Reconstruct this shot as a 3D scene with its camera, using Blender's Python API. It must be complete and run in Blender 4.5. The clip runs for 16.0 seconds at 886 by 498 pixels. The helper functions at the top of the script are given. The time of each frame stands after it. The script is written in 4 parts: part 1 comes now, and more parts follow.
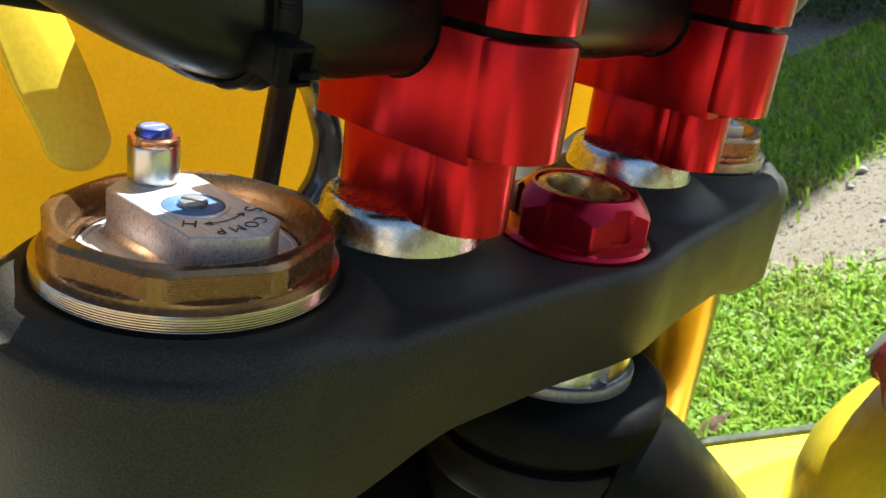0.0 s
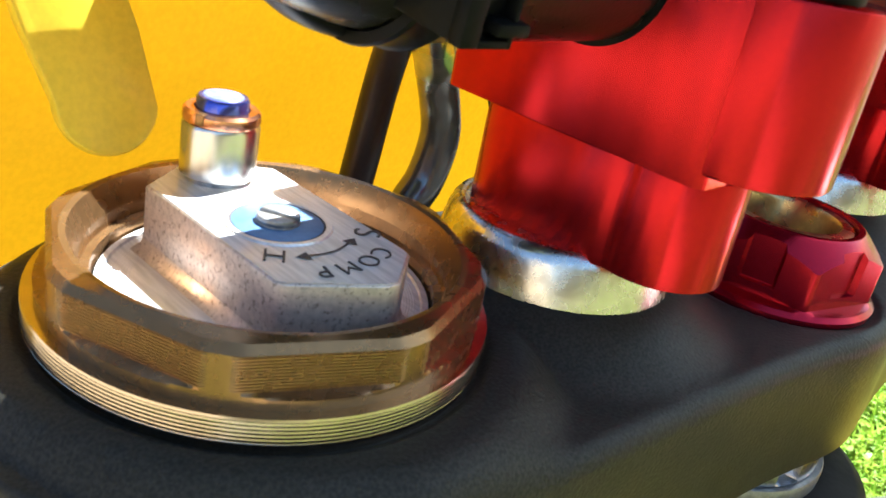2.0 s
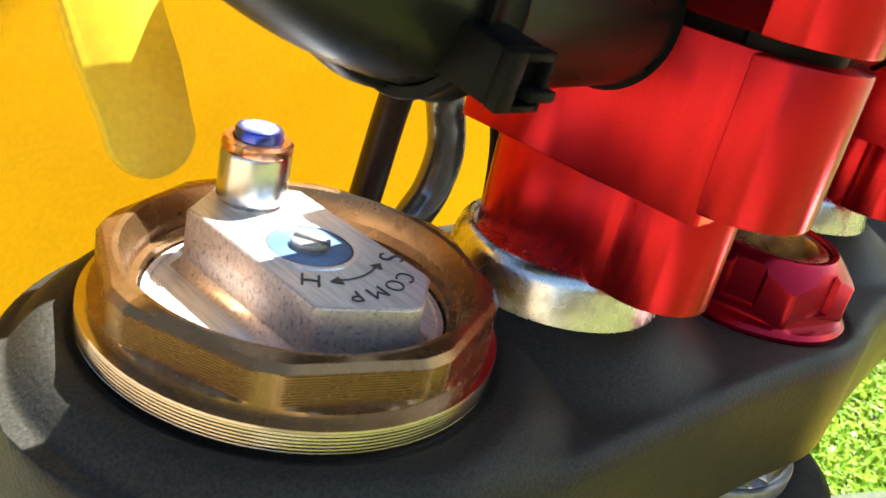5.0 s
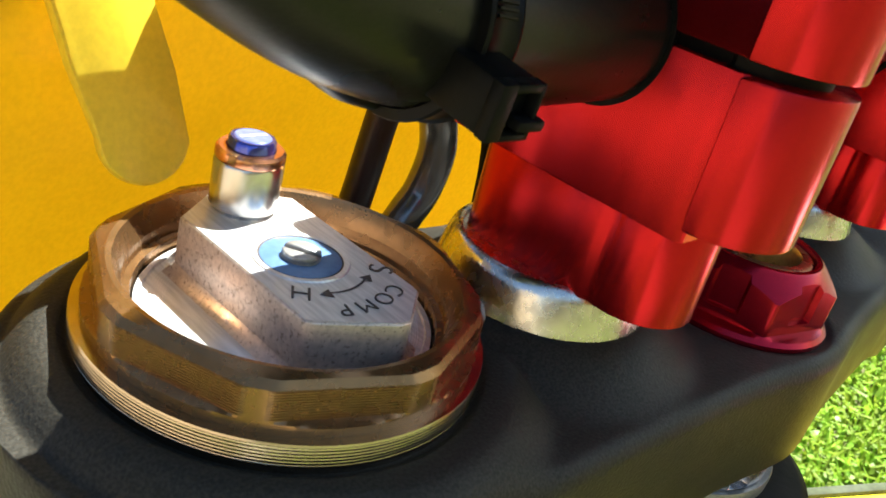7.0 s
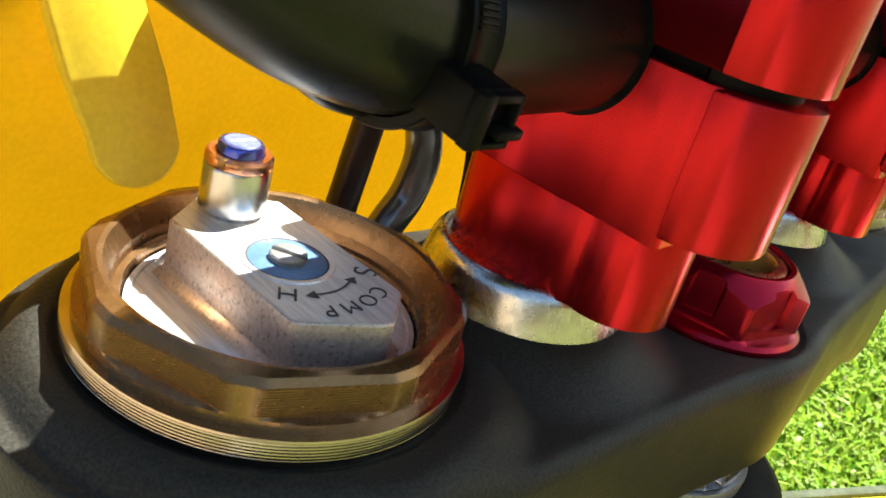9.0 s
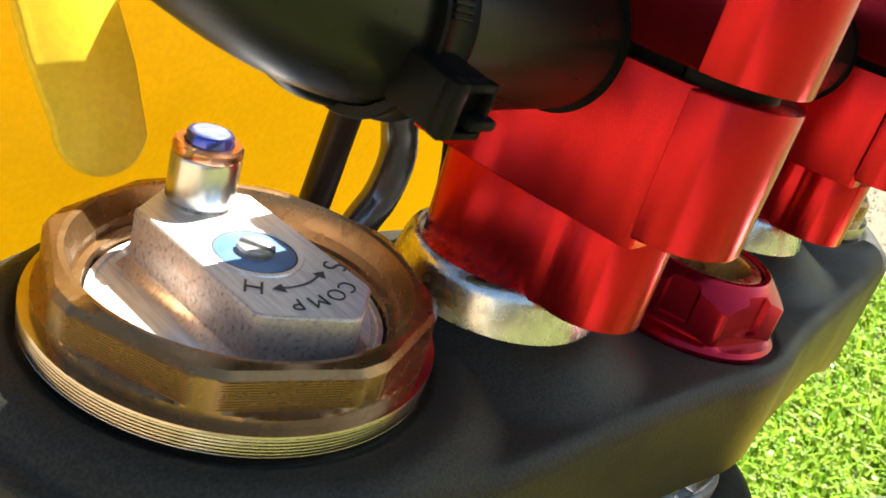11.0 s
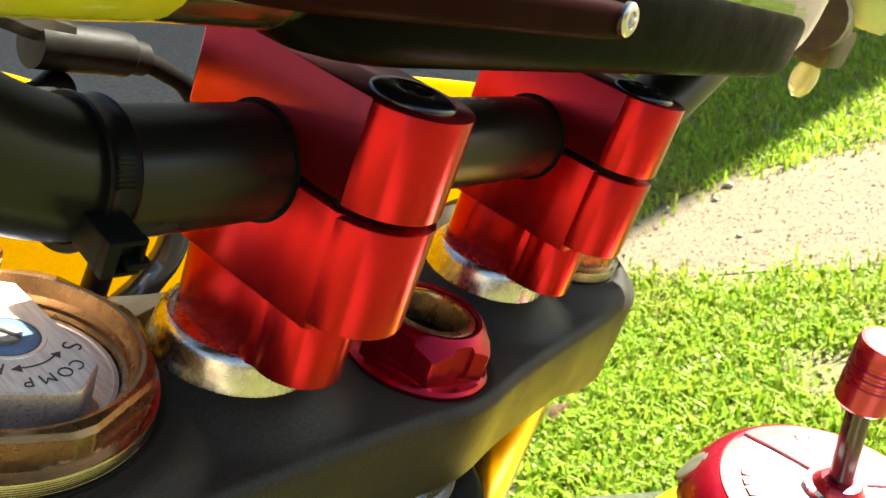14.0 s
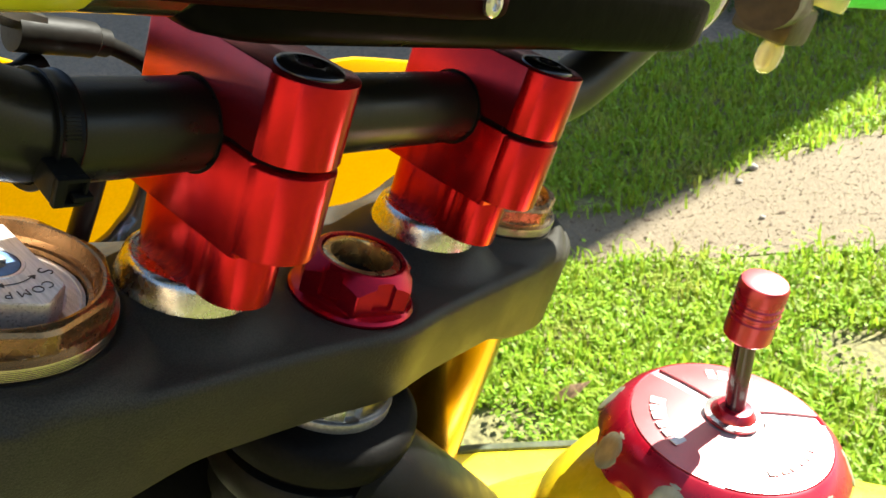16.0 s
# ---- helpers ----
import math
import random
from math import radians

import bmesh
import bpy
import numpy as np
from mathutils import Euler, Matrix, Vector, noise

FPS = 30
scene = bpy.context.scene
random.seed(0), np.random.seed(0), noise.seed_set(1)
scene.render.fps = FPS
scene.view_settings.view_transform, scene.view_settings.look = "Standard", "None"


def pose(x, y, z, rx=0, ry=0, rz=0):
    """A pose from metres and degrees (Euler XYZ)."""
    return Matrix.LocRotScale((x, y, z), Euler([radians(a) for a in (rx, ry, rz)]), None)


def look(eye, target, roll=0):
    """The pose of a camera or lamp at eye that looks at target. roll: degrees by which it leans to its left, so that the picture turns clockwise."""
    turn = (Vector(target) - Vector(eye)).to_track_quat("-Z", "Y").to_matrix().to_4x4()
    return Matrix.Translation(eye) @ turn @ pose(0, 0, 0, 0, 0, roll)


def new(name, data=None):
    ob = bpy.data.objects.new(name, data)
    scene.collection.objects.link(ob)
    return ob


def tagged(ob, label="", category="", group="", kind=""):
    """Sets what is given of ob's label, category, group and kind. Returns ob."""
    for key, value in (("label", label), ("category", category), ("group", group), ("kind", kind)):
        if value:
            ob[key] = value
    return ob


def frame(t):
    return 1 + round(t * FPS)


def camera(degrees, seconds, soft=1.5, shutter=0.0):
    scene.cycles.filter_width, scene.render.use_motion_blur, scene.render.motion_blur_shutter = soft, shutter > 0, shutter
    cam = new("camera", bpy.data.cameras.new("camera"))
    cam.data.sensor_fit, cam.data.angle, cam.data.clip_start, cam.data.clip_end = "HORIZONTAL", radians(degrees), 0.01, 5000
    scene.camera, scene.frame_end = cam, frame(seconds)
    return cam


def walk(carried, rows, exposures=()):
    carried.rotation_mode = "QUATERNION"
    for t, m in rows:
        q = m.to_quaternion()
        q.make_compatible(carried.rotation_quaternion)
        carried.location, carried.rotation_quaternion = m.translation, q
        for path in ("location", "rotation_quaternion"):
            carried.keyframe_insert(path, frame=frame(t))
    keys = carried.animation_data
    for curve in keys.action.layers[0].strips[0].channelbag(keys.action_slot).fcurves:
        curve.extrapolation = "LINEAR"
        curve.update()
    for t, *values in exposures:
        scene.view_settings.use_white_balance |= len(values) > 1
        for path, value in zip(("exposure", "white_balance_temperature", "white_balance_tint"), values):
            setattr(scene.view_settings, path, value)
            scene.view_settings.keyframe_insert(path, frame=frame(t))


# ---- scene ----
from mathutils import Quaternion

# ---------------- camera ----------------
cam = camera(53.1, 16.0)
cam.data.dof.use_dof, cam.data.dof.focus_distance, cam.data.dof.aperture_fstop = True, 0.175, 80
PATH = [
    (0, -0.17731, -0.12971, 1.25459, 70.230, 14.203, -49.265),
    (0.5, -0.15525, -0.08621, 1.24306, 73.223, 12.323, -46.294),
    (1, -0.15380, -0.07480, 1.24955, 72.527, 11.899, -45.851),
    (1.5, -0.15046, -0.07137, 1.24733, 71.092, 11.241, -46.000),
    (2, -0.14971, -0.07194, 1.24978, 69.241, 11.043, -46.389),
    (2.5, -0.14787, -0.07523, 1.25086, 68.460, 10.831, -47.275),
    (3, -0.14742, -0.07736, 1.25124, 67.607, 10.553, -48.530),
    (3.5, -0.14660, -0.07708, 1.25304, 66.846, 10.449, -49.417),
    (4, -0.15216, -0.07699, 1.25399, 67.091, 9.852, -49.394),
    (4.5, -0.15708, -0.07387, 1.25835, 67.727, 9.586, -48.278),
    (4.7, -0.15834, -0.07421, 1.25903, 68.025, 9.414, -47.860),
    (6.8, -0.15643, -0.07512, 1.26334, 67.082, 8.082, -46.017),
    (7, -0.15733, -0.07521, 1.26468, 66.572, 7.925, -47.468),
    (7.5, -0.15718, -0.07503, 1.26458, 67.740, 8.122, -46.517),
    (8, -0.15793, -0.07607, 1.26506, 68.186, 8.144, -47.074),
    (8.5, -0.15933, -0.07797, 1.26598, 67.748, 7.731, -47.406),
    (9, -0.15938, -0.07807, 1.26600, 66.771, 7.114, -48.056),
    (9.2, -0.15829, -0.07808, 1.26415, 67.791, 7.773, -49.242),
    (11.3, -0.15805, -0.07788, 1.26332, 67.107, 5.452, -48.904),
    (11.5, -0.15704, -0.07890, 1.26423, 66.880, 5.564, -49.037),
    (12, -0.15599, -0.07901, 1.26294, 66.194, 5.329, -49.473),
    (12.5, -0.14984, -0.08318, 1.27201, 64.920, 5.034, -50.207),
    (13, -0.15264, -0.09737, 1.28504, 64.064, 3.884, -51.962),
    (13.5, -0.15669, -0.11677, 1.29059, 65.312, 2.949, -52.951),
    (14, -0.15557, -0.12893, 1.29170, 66.216, 3.343, -53.618),
    (14.5, -0.15234, -0.12607, 1.28393, 66.541, 3.340, -54.423),
    (15, -0.15438, -0.12416, 1.27352, 66.649, 4.435, -53.408),
    (15.5, -0.15537, -0.13185, 1.27486, 65.766, 5.682, -51.279),
    (16, -0.16890, -0.17761, 1.29589, 65.518, 4.638, -51.945),
]
STOPS = [(0.0, 1.75, 5600), (0.5, 2.86, 5600), (1.0, 2.67, 5600), (1.5, 2.48, 5600), (2.5, 2.65, 5700), (3.5, 2.72, 5700), (4.5, 2.62, 5900), (7.0, 2.08, 6100), (9.0, 2.08, 6200), (11.5, 2.45, 6300), (12.5, 2.74, 6500),
         (13.0, 2.66, 6750), (13.5, 2.49, 6850), (14.0, 2.3, 6950), (14.5, 2.26, 6850), (15.5, 2.25, 6650), (16.0, 2.08, 6550)]
EXPOSURES = [(t, stops, kelvin, 4) for t, stops, kelvin in STOPS]
walk(cam, [(t, pose(x, y, z, rx, ry, rz)) for t, x, y, z, rx, ry, rz in PATH], EXPOSURES)

# ---------------- light ----------------
SUN = Vector((0.673, -0.2165, 0.707)).normalized()
world = bpy.data.worlds.new("sky")
scene.world = world
world.use_nodes = True
wn = world.node_tree.nodes
sky = wn.new("ShaderNodeTexSky")
sky.sky_type, sky.sun_disc = "NISHITA", False
sky.sun_elevation = math.asin(SUN.z)
sky.sun_rotation = math.atan2(SUN.x, SUN.y)
wn["Background"].inputs["Strength"].default_value = 0.058
world.node_tree.links.new(sky.outputs["Color"], wn["Background"].inputs["Color"])
sun = new("sun", bpy.data.lights.new("sun", "SUN"))
sun.data.energy, sun.data.angle, sun.data.color = 5.6, radians(0.53), (1.0, 0.95, 0.86)
sun.matrix_world = look(SUN * 20, (0, 0, 0))


# ---------------- materials ----------------
def material(name, color, rough=0.5, metal=0.0, grain=0.0, scale=800.0, bump=0.0, bump_scale=900.0, spec=0.5, dark=0.6,
             stains=0.0, stain_scale=60.0, stain_color=(0.05, 0.04, 0.03), stretch=(1, 1, 1), coat=0.0, trans=0.0, rough_var=0.1, island=0.0, through_light=0.0, brushed=0.0, coat_rough=0.08, coat_ior=1.5):
    """Colour with fine grain and larger stains, rough relief and uneven gloss, in object coordinates."""
    m = bpy.data.materials.new(name)
    m.use_nodes = True
    nt, n = m.node_tree, m.node_tree.nodes
    b = n["Principled BSDF"]
    ln = nt.links.new
    b.inputs["Metallic"].default_value, b.inputs["Specular IOR Level"].default_value = metal, spec
    b.inputs["Coat Weight"].default_value, b.inputs["Coat Roughness"].default_value = coat, coat_rough
    b.inputs["Transmission Weight"].default_value, b.inputs["Coat IOR"].default_value = trans, coat_ior
    co = n.new("ShaderNodeTexCoord")
    mp = n.new("ShaderNodeMapping")
    mp.inputs["Scale"].default_value = stretch
    ln(co.outputs["Object"], mp.inputs["Vector"])
    fine = n.new("ShaderNodeTexNoise")
    fine.inputs["Scale"].default_value, fine.inputs["Detail"].default_value = scale, 4
    ln(mp.outputs["Vector"], fine.inputs["Vector"])
    big = n.new("ShaderNodeTexNoise")
    big.inputs["Scale"].default_value, big.inputs["Detail"].default_value = stain_scale, 6
    ln(co.outputs["Object"], big.inputs["Vector"])
    ramp = n.new("ShaderNodeMapRange")
    ramp.inputs["From Min"].default_value, ramp.inputs["From Max"].default_value = 0.35, 0.65
    ln(fine.outputs["Fac"], ramp.inputs["Value"])
    mix = n.new("ShaderNodeMix")
    mix.data_type = "RGBA"
    mix.inputs["A"].default_value = (*[c * (1 - grain * dark) for c in color], 1)
    mix.inputs["B"].default_value = (*[min(1, c * (1 + grain * 0.35)) for c in color], 1)
    ln(ramp.outputs["Result"], mix.inputs["Factor"])
    out = mix.outputs["Result"]
    if stains > 0:
        r2 = n.new("ShaderNodeMapRange")
        r2.inputs["From Min"].default_value, r2.inputs["From Max"].default_value, r2.inputs["To Max"].default_value = 0.56, 0.72, stains
        ln(big.outputs["Fac"], r2.inputs["Value"])
        m2 = n.new("ShaderNodeMix")
        m2.data_type = "RGBA"
        m2.inputs["B"].default_value = (*stain_color, 1)
        ln(out, m2.inputs["A"])
        ln(r2.outputs["Result"], m2.inputs["Factor"])
        out = m2.outputs["Result"]
    if island > 0:
        geo = n.new("ShaderNodeNewGeometry")
        hsv = n.new("ShaderNodeHueSaturation")
        r3 = n.new("ShaderNodeMapRange")
        r3.inputs["To Min"].default_value, r3.inputs["To Max"].default_value = 1 - island, 1 + island
        ln(geo.outputs["Random Per Island"], r3.inputs["Value"])
        ln(r3.outputs["Result"], hsv.inputs["Value"])
        r4 = n.new("ShaderNodeMapRange")
        r4.inputs["To Min"].default_value, r4.inputs["To Max"].default_value = 0.5 - island * 0.07, 0.5 + island * 0.04
        ln(geo.outputs["Random Per Island"], r4.inputs["Value"])
        ln(r4.outputs["Result"], hsv.inputs["Hue"])
        ln(out, hsv.inputs["Color"])
        out = hsv.outputs["Color"]
    ln(out, b.inputs["Base Color"])
    if brushed > 0:
        tg = n.new("ShaderNodeTangent")
        tg.direction_type, tg.axis = "RADIAL", "Z"
        ln(tg.outputs["Tangent"], b.inputs["Tangent"])
        b.inputs["Anisotropic"].default_value, b.inputs["Anisotropic Rotation"].default_value = brushed, 0.25
    if through_light > 0:
        tl = n.new("ShaderNodeBsdfTranslucent")
        ln(out, tl.inputs["Color"])
        ms = n.new("ShaderNodeMixShader")
        ms.inputs["Fac"].default_value = through_light
        ln(b.outputs["BSDF"], ms.inputs[1])
        ln(tl.outputs["BSDF"], ms.inputs[2])
        ln(ms.outputs["Shader"], n["Material Output"].inputs["Surface"])
    rr = n.new("ShaderNodeMapRange")
    rr.inputs["From Min"].default_value, rr.inputs["From Max"].default_value = 0.3, 0.7
    rr.inputs["To Min"].default_value, rr.inputs["To Max"].default_value = max(0.02, rough - rough_var), min(1, rough + rough_var)
    ln(big.outputs["Fac"], rr.inputs["Value"])
    ln(rr.outputs["Result"], b.inputs["Roughness"])
    if bump > 0:
        rel = n.new("ShaderNodeTexNoise")
        rel.inputs["Scale"].default_value, rel.inputs["Detail"].default_value = bump_scale, 3
        ln(mp.outputs["Vector"], rel.inputs["Vector"])
        bp = n.new("ShaderNodeBump")
        bp.inputs["Strength"].default_value, bp.inputs["Distance"].default_value = 1.0, bump
        ln(rel.outputs["Fac"], bp.inputs["Height"])
        ln(bp.outputs["Normal"], b.inputs["Normal"])
    return m


M_CLAMP = material("clamp_paint", (0.031, 0.0285, 0.023), 0.52, 0.2, 0.55, 2200, 0.00013, 1500, spec=0.14, stains=0.25, stain_scale=40, stain_color=(0.038, 0.034, 0.025))
M_RED = material("red_anodized", (0.455, 0.010, 0.014), 0.25, 0.88, 0.25, 300, 0.000012, 260, stretch=(1, 1, 0.012), rough_var=0.02, dark=0.35, brushed=0.92)
M_NUTRED = material("crimson_anodized", (0.34, 0.004, 0.018), 0.22, 0.8, 0.1, 900, 0.0, rough_var=0.06)
M_BRONZE = material("bronze_anodized", (0.25, 0.138, 0.058), 0.26, 0.82, 0.14, 900, 0.000006, 900, stains=0.14, stain_scale=420, stain_color=(0.09, 0.045, 0.025), rough_var=0.05)
M_CHAMP = material("champagne_metal", (0.5, 0.43, 0.34), 0.2, 1.0, 0.12, 300, rough_var=0.04)
M_ALU = material("cast_aluminium", (0.58, 0.5, 0.45), 0.5, 0.75, 0.25, 1200, 0.00003, 3000, stains=0.65, stain_scale=1700, stain_color=(0.1, 0.065, 0.045), rough_var=0.05)
M_MILLED = material("milled_aluminium", (0.68, 0.66, 0.65), 0.38, 0.55, 0.3, 1500, 0.00001, 3000, stretch=(1, 0.1, 1))
M_STEMEND = material("dull_gold_steel", (0.45, 0.32, 0.15), 0.28, 0.95, 0.3, 500, stains=0.4, stain_scale=200, stain_color=(0.08, 0.06, 0.03))
M_STEEL = material("bright_steel", (0.6, 0.585, 0.57), 0.26, 1.0, 0.3, 700, 0.000006, 700, stretch=(1, 1, 0.02), rough_var=0.04)
M_ZINC = material("worn_zinc", (0.62, 0.6, 0.56), 0.26, 1.0, 0.25, 500, 0.00001, 260, stretch=(1, 1, 0.5), stains=0.3, stain_scale=500, stain_color=(0.3, 0.25, 0.16), rough_var=0.08)
M_COPPER = material("copper_ring", (0.8, 0.36, 0.2), 0.28, 1.0, 0.2, 900)
M_BLUE = material("blue_anodized", (0.1, 0.12, 0.5), 0.25, 0.9, 0.1, 900)
M_STUDFACE = material("pale_blue_metal", (0.22, 0.27, 0.58), 0.35, 0.6, 0.3, 900)
M_DIAL = material("dial_blue", (0.09, 0.17, 0.32), 0.45, 0.2, 0.2, 900)
M_INK = material("engraved_ink", (0.06, 0.045, 0.04), 0.7, 0.0, 0.4, 3000)
M_LOCKNUT = material("dull_aluminium", (0.3, 0.29, 0.28), 0.45, 0.7, 0.3, 900, 0.00002, 900)
M_BOLT = material("black_oxide_bolt", (0.02, 0.02, 0.022), 0.2, 0.6, 0.4, 600, 0.00004, 400, coat=0.6, coat_rough=0.12, stains=0.4, stain_scale=250, stain_color=(0.12, 0.12, 0.13))
M_BAR = material("black_bar", (0.009, 0.0086, 0.007), 0.33, 0.0, 0.4, 1800, 0.00003, 1500, spec=0.25, stains=0.15, stain_scale=40, stain_color=(0.08, 0.07, 0.05))
M_PLASTIC = material("black_plastic", (0.006, 0.006, 0.006), 0.38, 0.0, 0.3, 1200, 0.00003, 600, spec=0.05)
M_RUBBER = material("black_rubber", (0.006, 0.0055, 0.005), 0.6, 0.0, 0.4, 700, 0.00008, 500, spec=0.05, stains=0.3, stain_scale=60, stain_color=(0.02, 0.017, 0.012))
# grey base and pale blotches paint wear and highlights onto a black sleeve
M_SHINY = material("glossy_sleeve", (0.15, 0.15, 0.155), 0.24, coat=1.0, coat_rough=0.1, metal=0.7, grain=0.3, scale=500, bump=0.00012, bump_scale=160, rough_var=0.1, stains=0.7, stain_scale=45, stain_color=(0.32, 0.32, 0.32))
M_CABLE = material("dark_cable", (0.022, 0.012, 0.014), 0.35, 0.0, 0.3, 700, 0.00004, 500, spec=0.35)
M_TIE = material("tie_nylon", (0.005, 0.005, 0.005), 0.34, spec=0.12, metal=0.0, grain=0.2, scale=500, bump=0.0001, bump_scale=120, rough_var=0.05)
M_YELLOW = material("yellow_plastic", (0.92, 0.64, 0.015), 0.34, 0.0, 0.08, 900, 0.0, 300, stains=0.4, stain_scale=11, stain_color=(0.66, 0.46, 0.012), through_light=0.62)
M_TAB = material("pale_yellow_plastic", (0.9, 0.7, 0.05), 0.36, 0.0, 0.1, 900, through_light=0.35)
M_FORK = material("gold_fork", (0.32, 0.175, 0.01), 0.24, 0.92, 0.06, 400, 0.0, rough_var=0.03)
M_TANK = material("tank_plastic", (0.88, 0.68, 0.015), 0.25, 0.0, 0.1, 300, coat=1.0, coat_rough=0.36)
M_SEAL = material("grey_green_seal", (0.04, 0.05, 0.02), 0.85, 0.0, 0.5, 300)
M_WINDOW = material("pale_bare_metal", (0.4, 0.39, 0.28), 0.4, 0.6, 0.3, 300, stretch=(1, 1, 0.1))
M_REFLECTOR = material("pale_reflector", (0.42, 0.37, 0.3), 0.95, 0.0, 0.5, 90, 0.003, 120, rough_var=0.03)
M_PADBASE = material("pad_underside", (0.003, 0.0028, 0.0026), 0.35, 0.0, 0.4, 300, 0.0002, 120, spec=0.01)
M_VINYL = material("pad_vinyl", (0.4, 0.4, 0.02), 0.16, 0.0, 0.1, 200, 0.0004, 60, coat=0.6)
M_CAPRED = material("gas_cap_red", (0.42, 0.003, 0.02), 0.3, 0.5, 0.1, 600, spec=0.8, coat=0.5, coat_rough=0.2)
M_CAPTOP = material("turned_cap_top", (0.46, 0.004, 0.018), 0.4, 0.4, 0.1, 600, spec=0.7, coat=1.0, coat_rough=0.37, coat_ior=2.3)
M_STRAP = material("dark_red_strap", (0.011, 0.001, 0.001), 0.6, 0.0, 0.2, 300, spec=0.02)
M_GLOSS = material("dark_gloss_vinyl", (0.022, 0.026, 0.012), 0.1, 0.0, 0.2, 200, 0.0004, 40, coat=1.0, coat_rough=0.04)
M_PRINT = material("white_print", (0.75, 0.72, 0.7), 0.5, 0.0, 0.2, 900)
M_HOSE = material("vent_hose", (0.035, 0.006, 0.009), 0.2, 0.0, 0.4, 300, stains=0.6, stain_scale=120, stain_color=(0.12, 0.04, 0.05), coat=0.5)
M_AMBER = material("amber_lens", (0.85, 0.75, 0.4), 0.1, 0.0, 0.1, 200, trans=0.6)
M_PERCH = material("weathered_perch", (0.035, 0.023, 0.011), 0.45, 0.4, 0.5, 120, 0.0004, 90, stains=0.5, stain_scale=50, stain_color=(0.02, 0.013, 0.008))
M_BOOT = material("worn_boot", (0.009, 0.008, 0.006), 0.5, 0.0, 0.4, 500, 0.0001, 400, spec=0.15)
M_GREEN = material("green_grip", (0.05, 0.55, 0.1), 0.5, 0.0, 0.2, 300)
M_SOIL = material("lawn_soil", (0.165, 0.15, 0.06), 0.95, 0.0, 0.8, 45, 0.01, 30, stains=0.5, stain_scale=3, stain_color=(0.27, 0.19, 0.1), rough_var=0.03)
M_GRAVELBED = material("gravel_bed", (0.175, 0.138, 0.088), 0.95, 0.0, 0.6, 160, 0.003, 160, stains=0.3, stain_scale=5, stain_color=(0.15, 0.12, 0.085), rough_var=0.03)
M_STONE = material("gravel_stone", (0.205, 0.163, 0.105), 0.9, 0.0, 0.3, 150, spec=0.1, island=0.42, rough_var=0.05)
M_ASPHALT = material("asphalt", (0.2, 0.16, 0.115), 0.92, 0.0, 0.7, 40, 0.004, 60, rough_var=0.03)
M_GRASS = material("grass_blades", (0.275, 0.41, 0.034), 0.52, 0.0, 0.3, 30, spec=0.22, island=0.32, through_light=0.45, stains=0.6, stain_scale=2.8, stain_color=(0.42, 0.35, 0.12))
M_CLOVER = material("clover_leaves", (0.235, 0.395, 0.034), 0.5, 0.0, 0.3, 60, spec=0.28, island=0.36, through_light=0.4, stains=0.5, stain_scale=2.6, stain_color=(0.42, 0.38, 0.09))
M_SHRUB = material("shrub_leaves", (0.05, 0.1, 0.02), 0.5, 0.0, 0.4, 60, spec=0.3, island=0.4, through_light=0.2)
M_DRYLEAF = material("dry_leaf", (0.28, 0.17, 0.09), 0.8, 0.0, 0.6, 90, 0.001, 60)
M_PEBBLE = material("pale_pebble", (0.33, 0.3, 0.26), 0.8, 0.0, 0.4, 200, spec=0.2)
M_BOUNCEWALL = material("tan_bounce_wall", (0.34, 0.255, 0.16), 0.85, 0.0, 0.4, 12, 0.002, 40, stretch=(1, 1, 0.1), stains=0.4, stain_scale=1.5, stain_color=(0.2, 0.16, 0.1))
M_WALL = material("shade_wall", (0.45, 0.42, 0.38), 0.9, 0.0, 0.3, 20, 0.002, 30)


# ---------------- mesh helpers (the motorcycle is built in millimetres about its steering stem) ----------------
MM = 0.001


def link(bm, name, mat, smooth=40.0):
    me = bpy.data.meshes.new(name)
    bm.normal_update()
    bm.to_mesh(me)
    bm.free()
    me.materials.append(mat)
    me.polygons.foreach_set("use_smooth", [True] * len(me.polygons))
    me.set_sharp_from_angle(angle=radians(smooth))
    return me


def part(name, bm, mat, parent, label="", at=None, smooth=40.0):
    """One mesh object under a thing or a part, in the thing's own coordinates."""
    me = bm if isinstance(bm, bpy.types.Mesh) else link(bm, name, mat, smooth)
    ob = new(name, me)
    ob.parent = parent
    if parent is BIKE:
        ob.matrix_parent_inverse = BIKE_FRAME
    if at is not None:
        ob.matrix_basis = at
    if label:
        tagged(ob, label)
    return ob


def shift(x, y, z=0.0, rz=0.0):
    return pose(x * MM, y * MM, z * MM, 0, 0, rz)


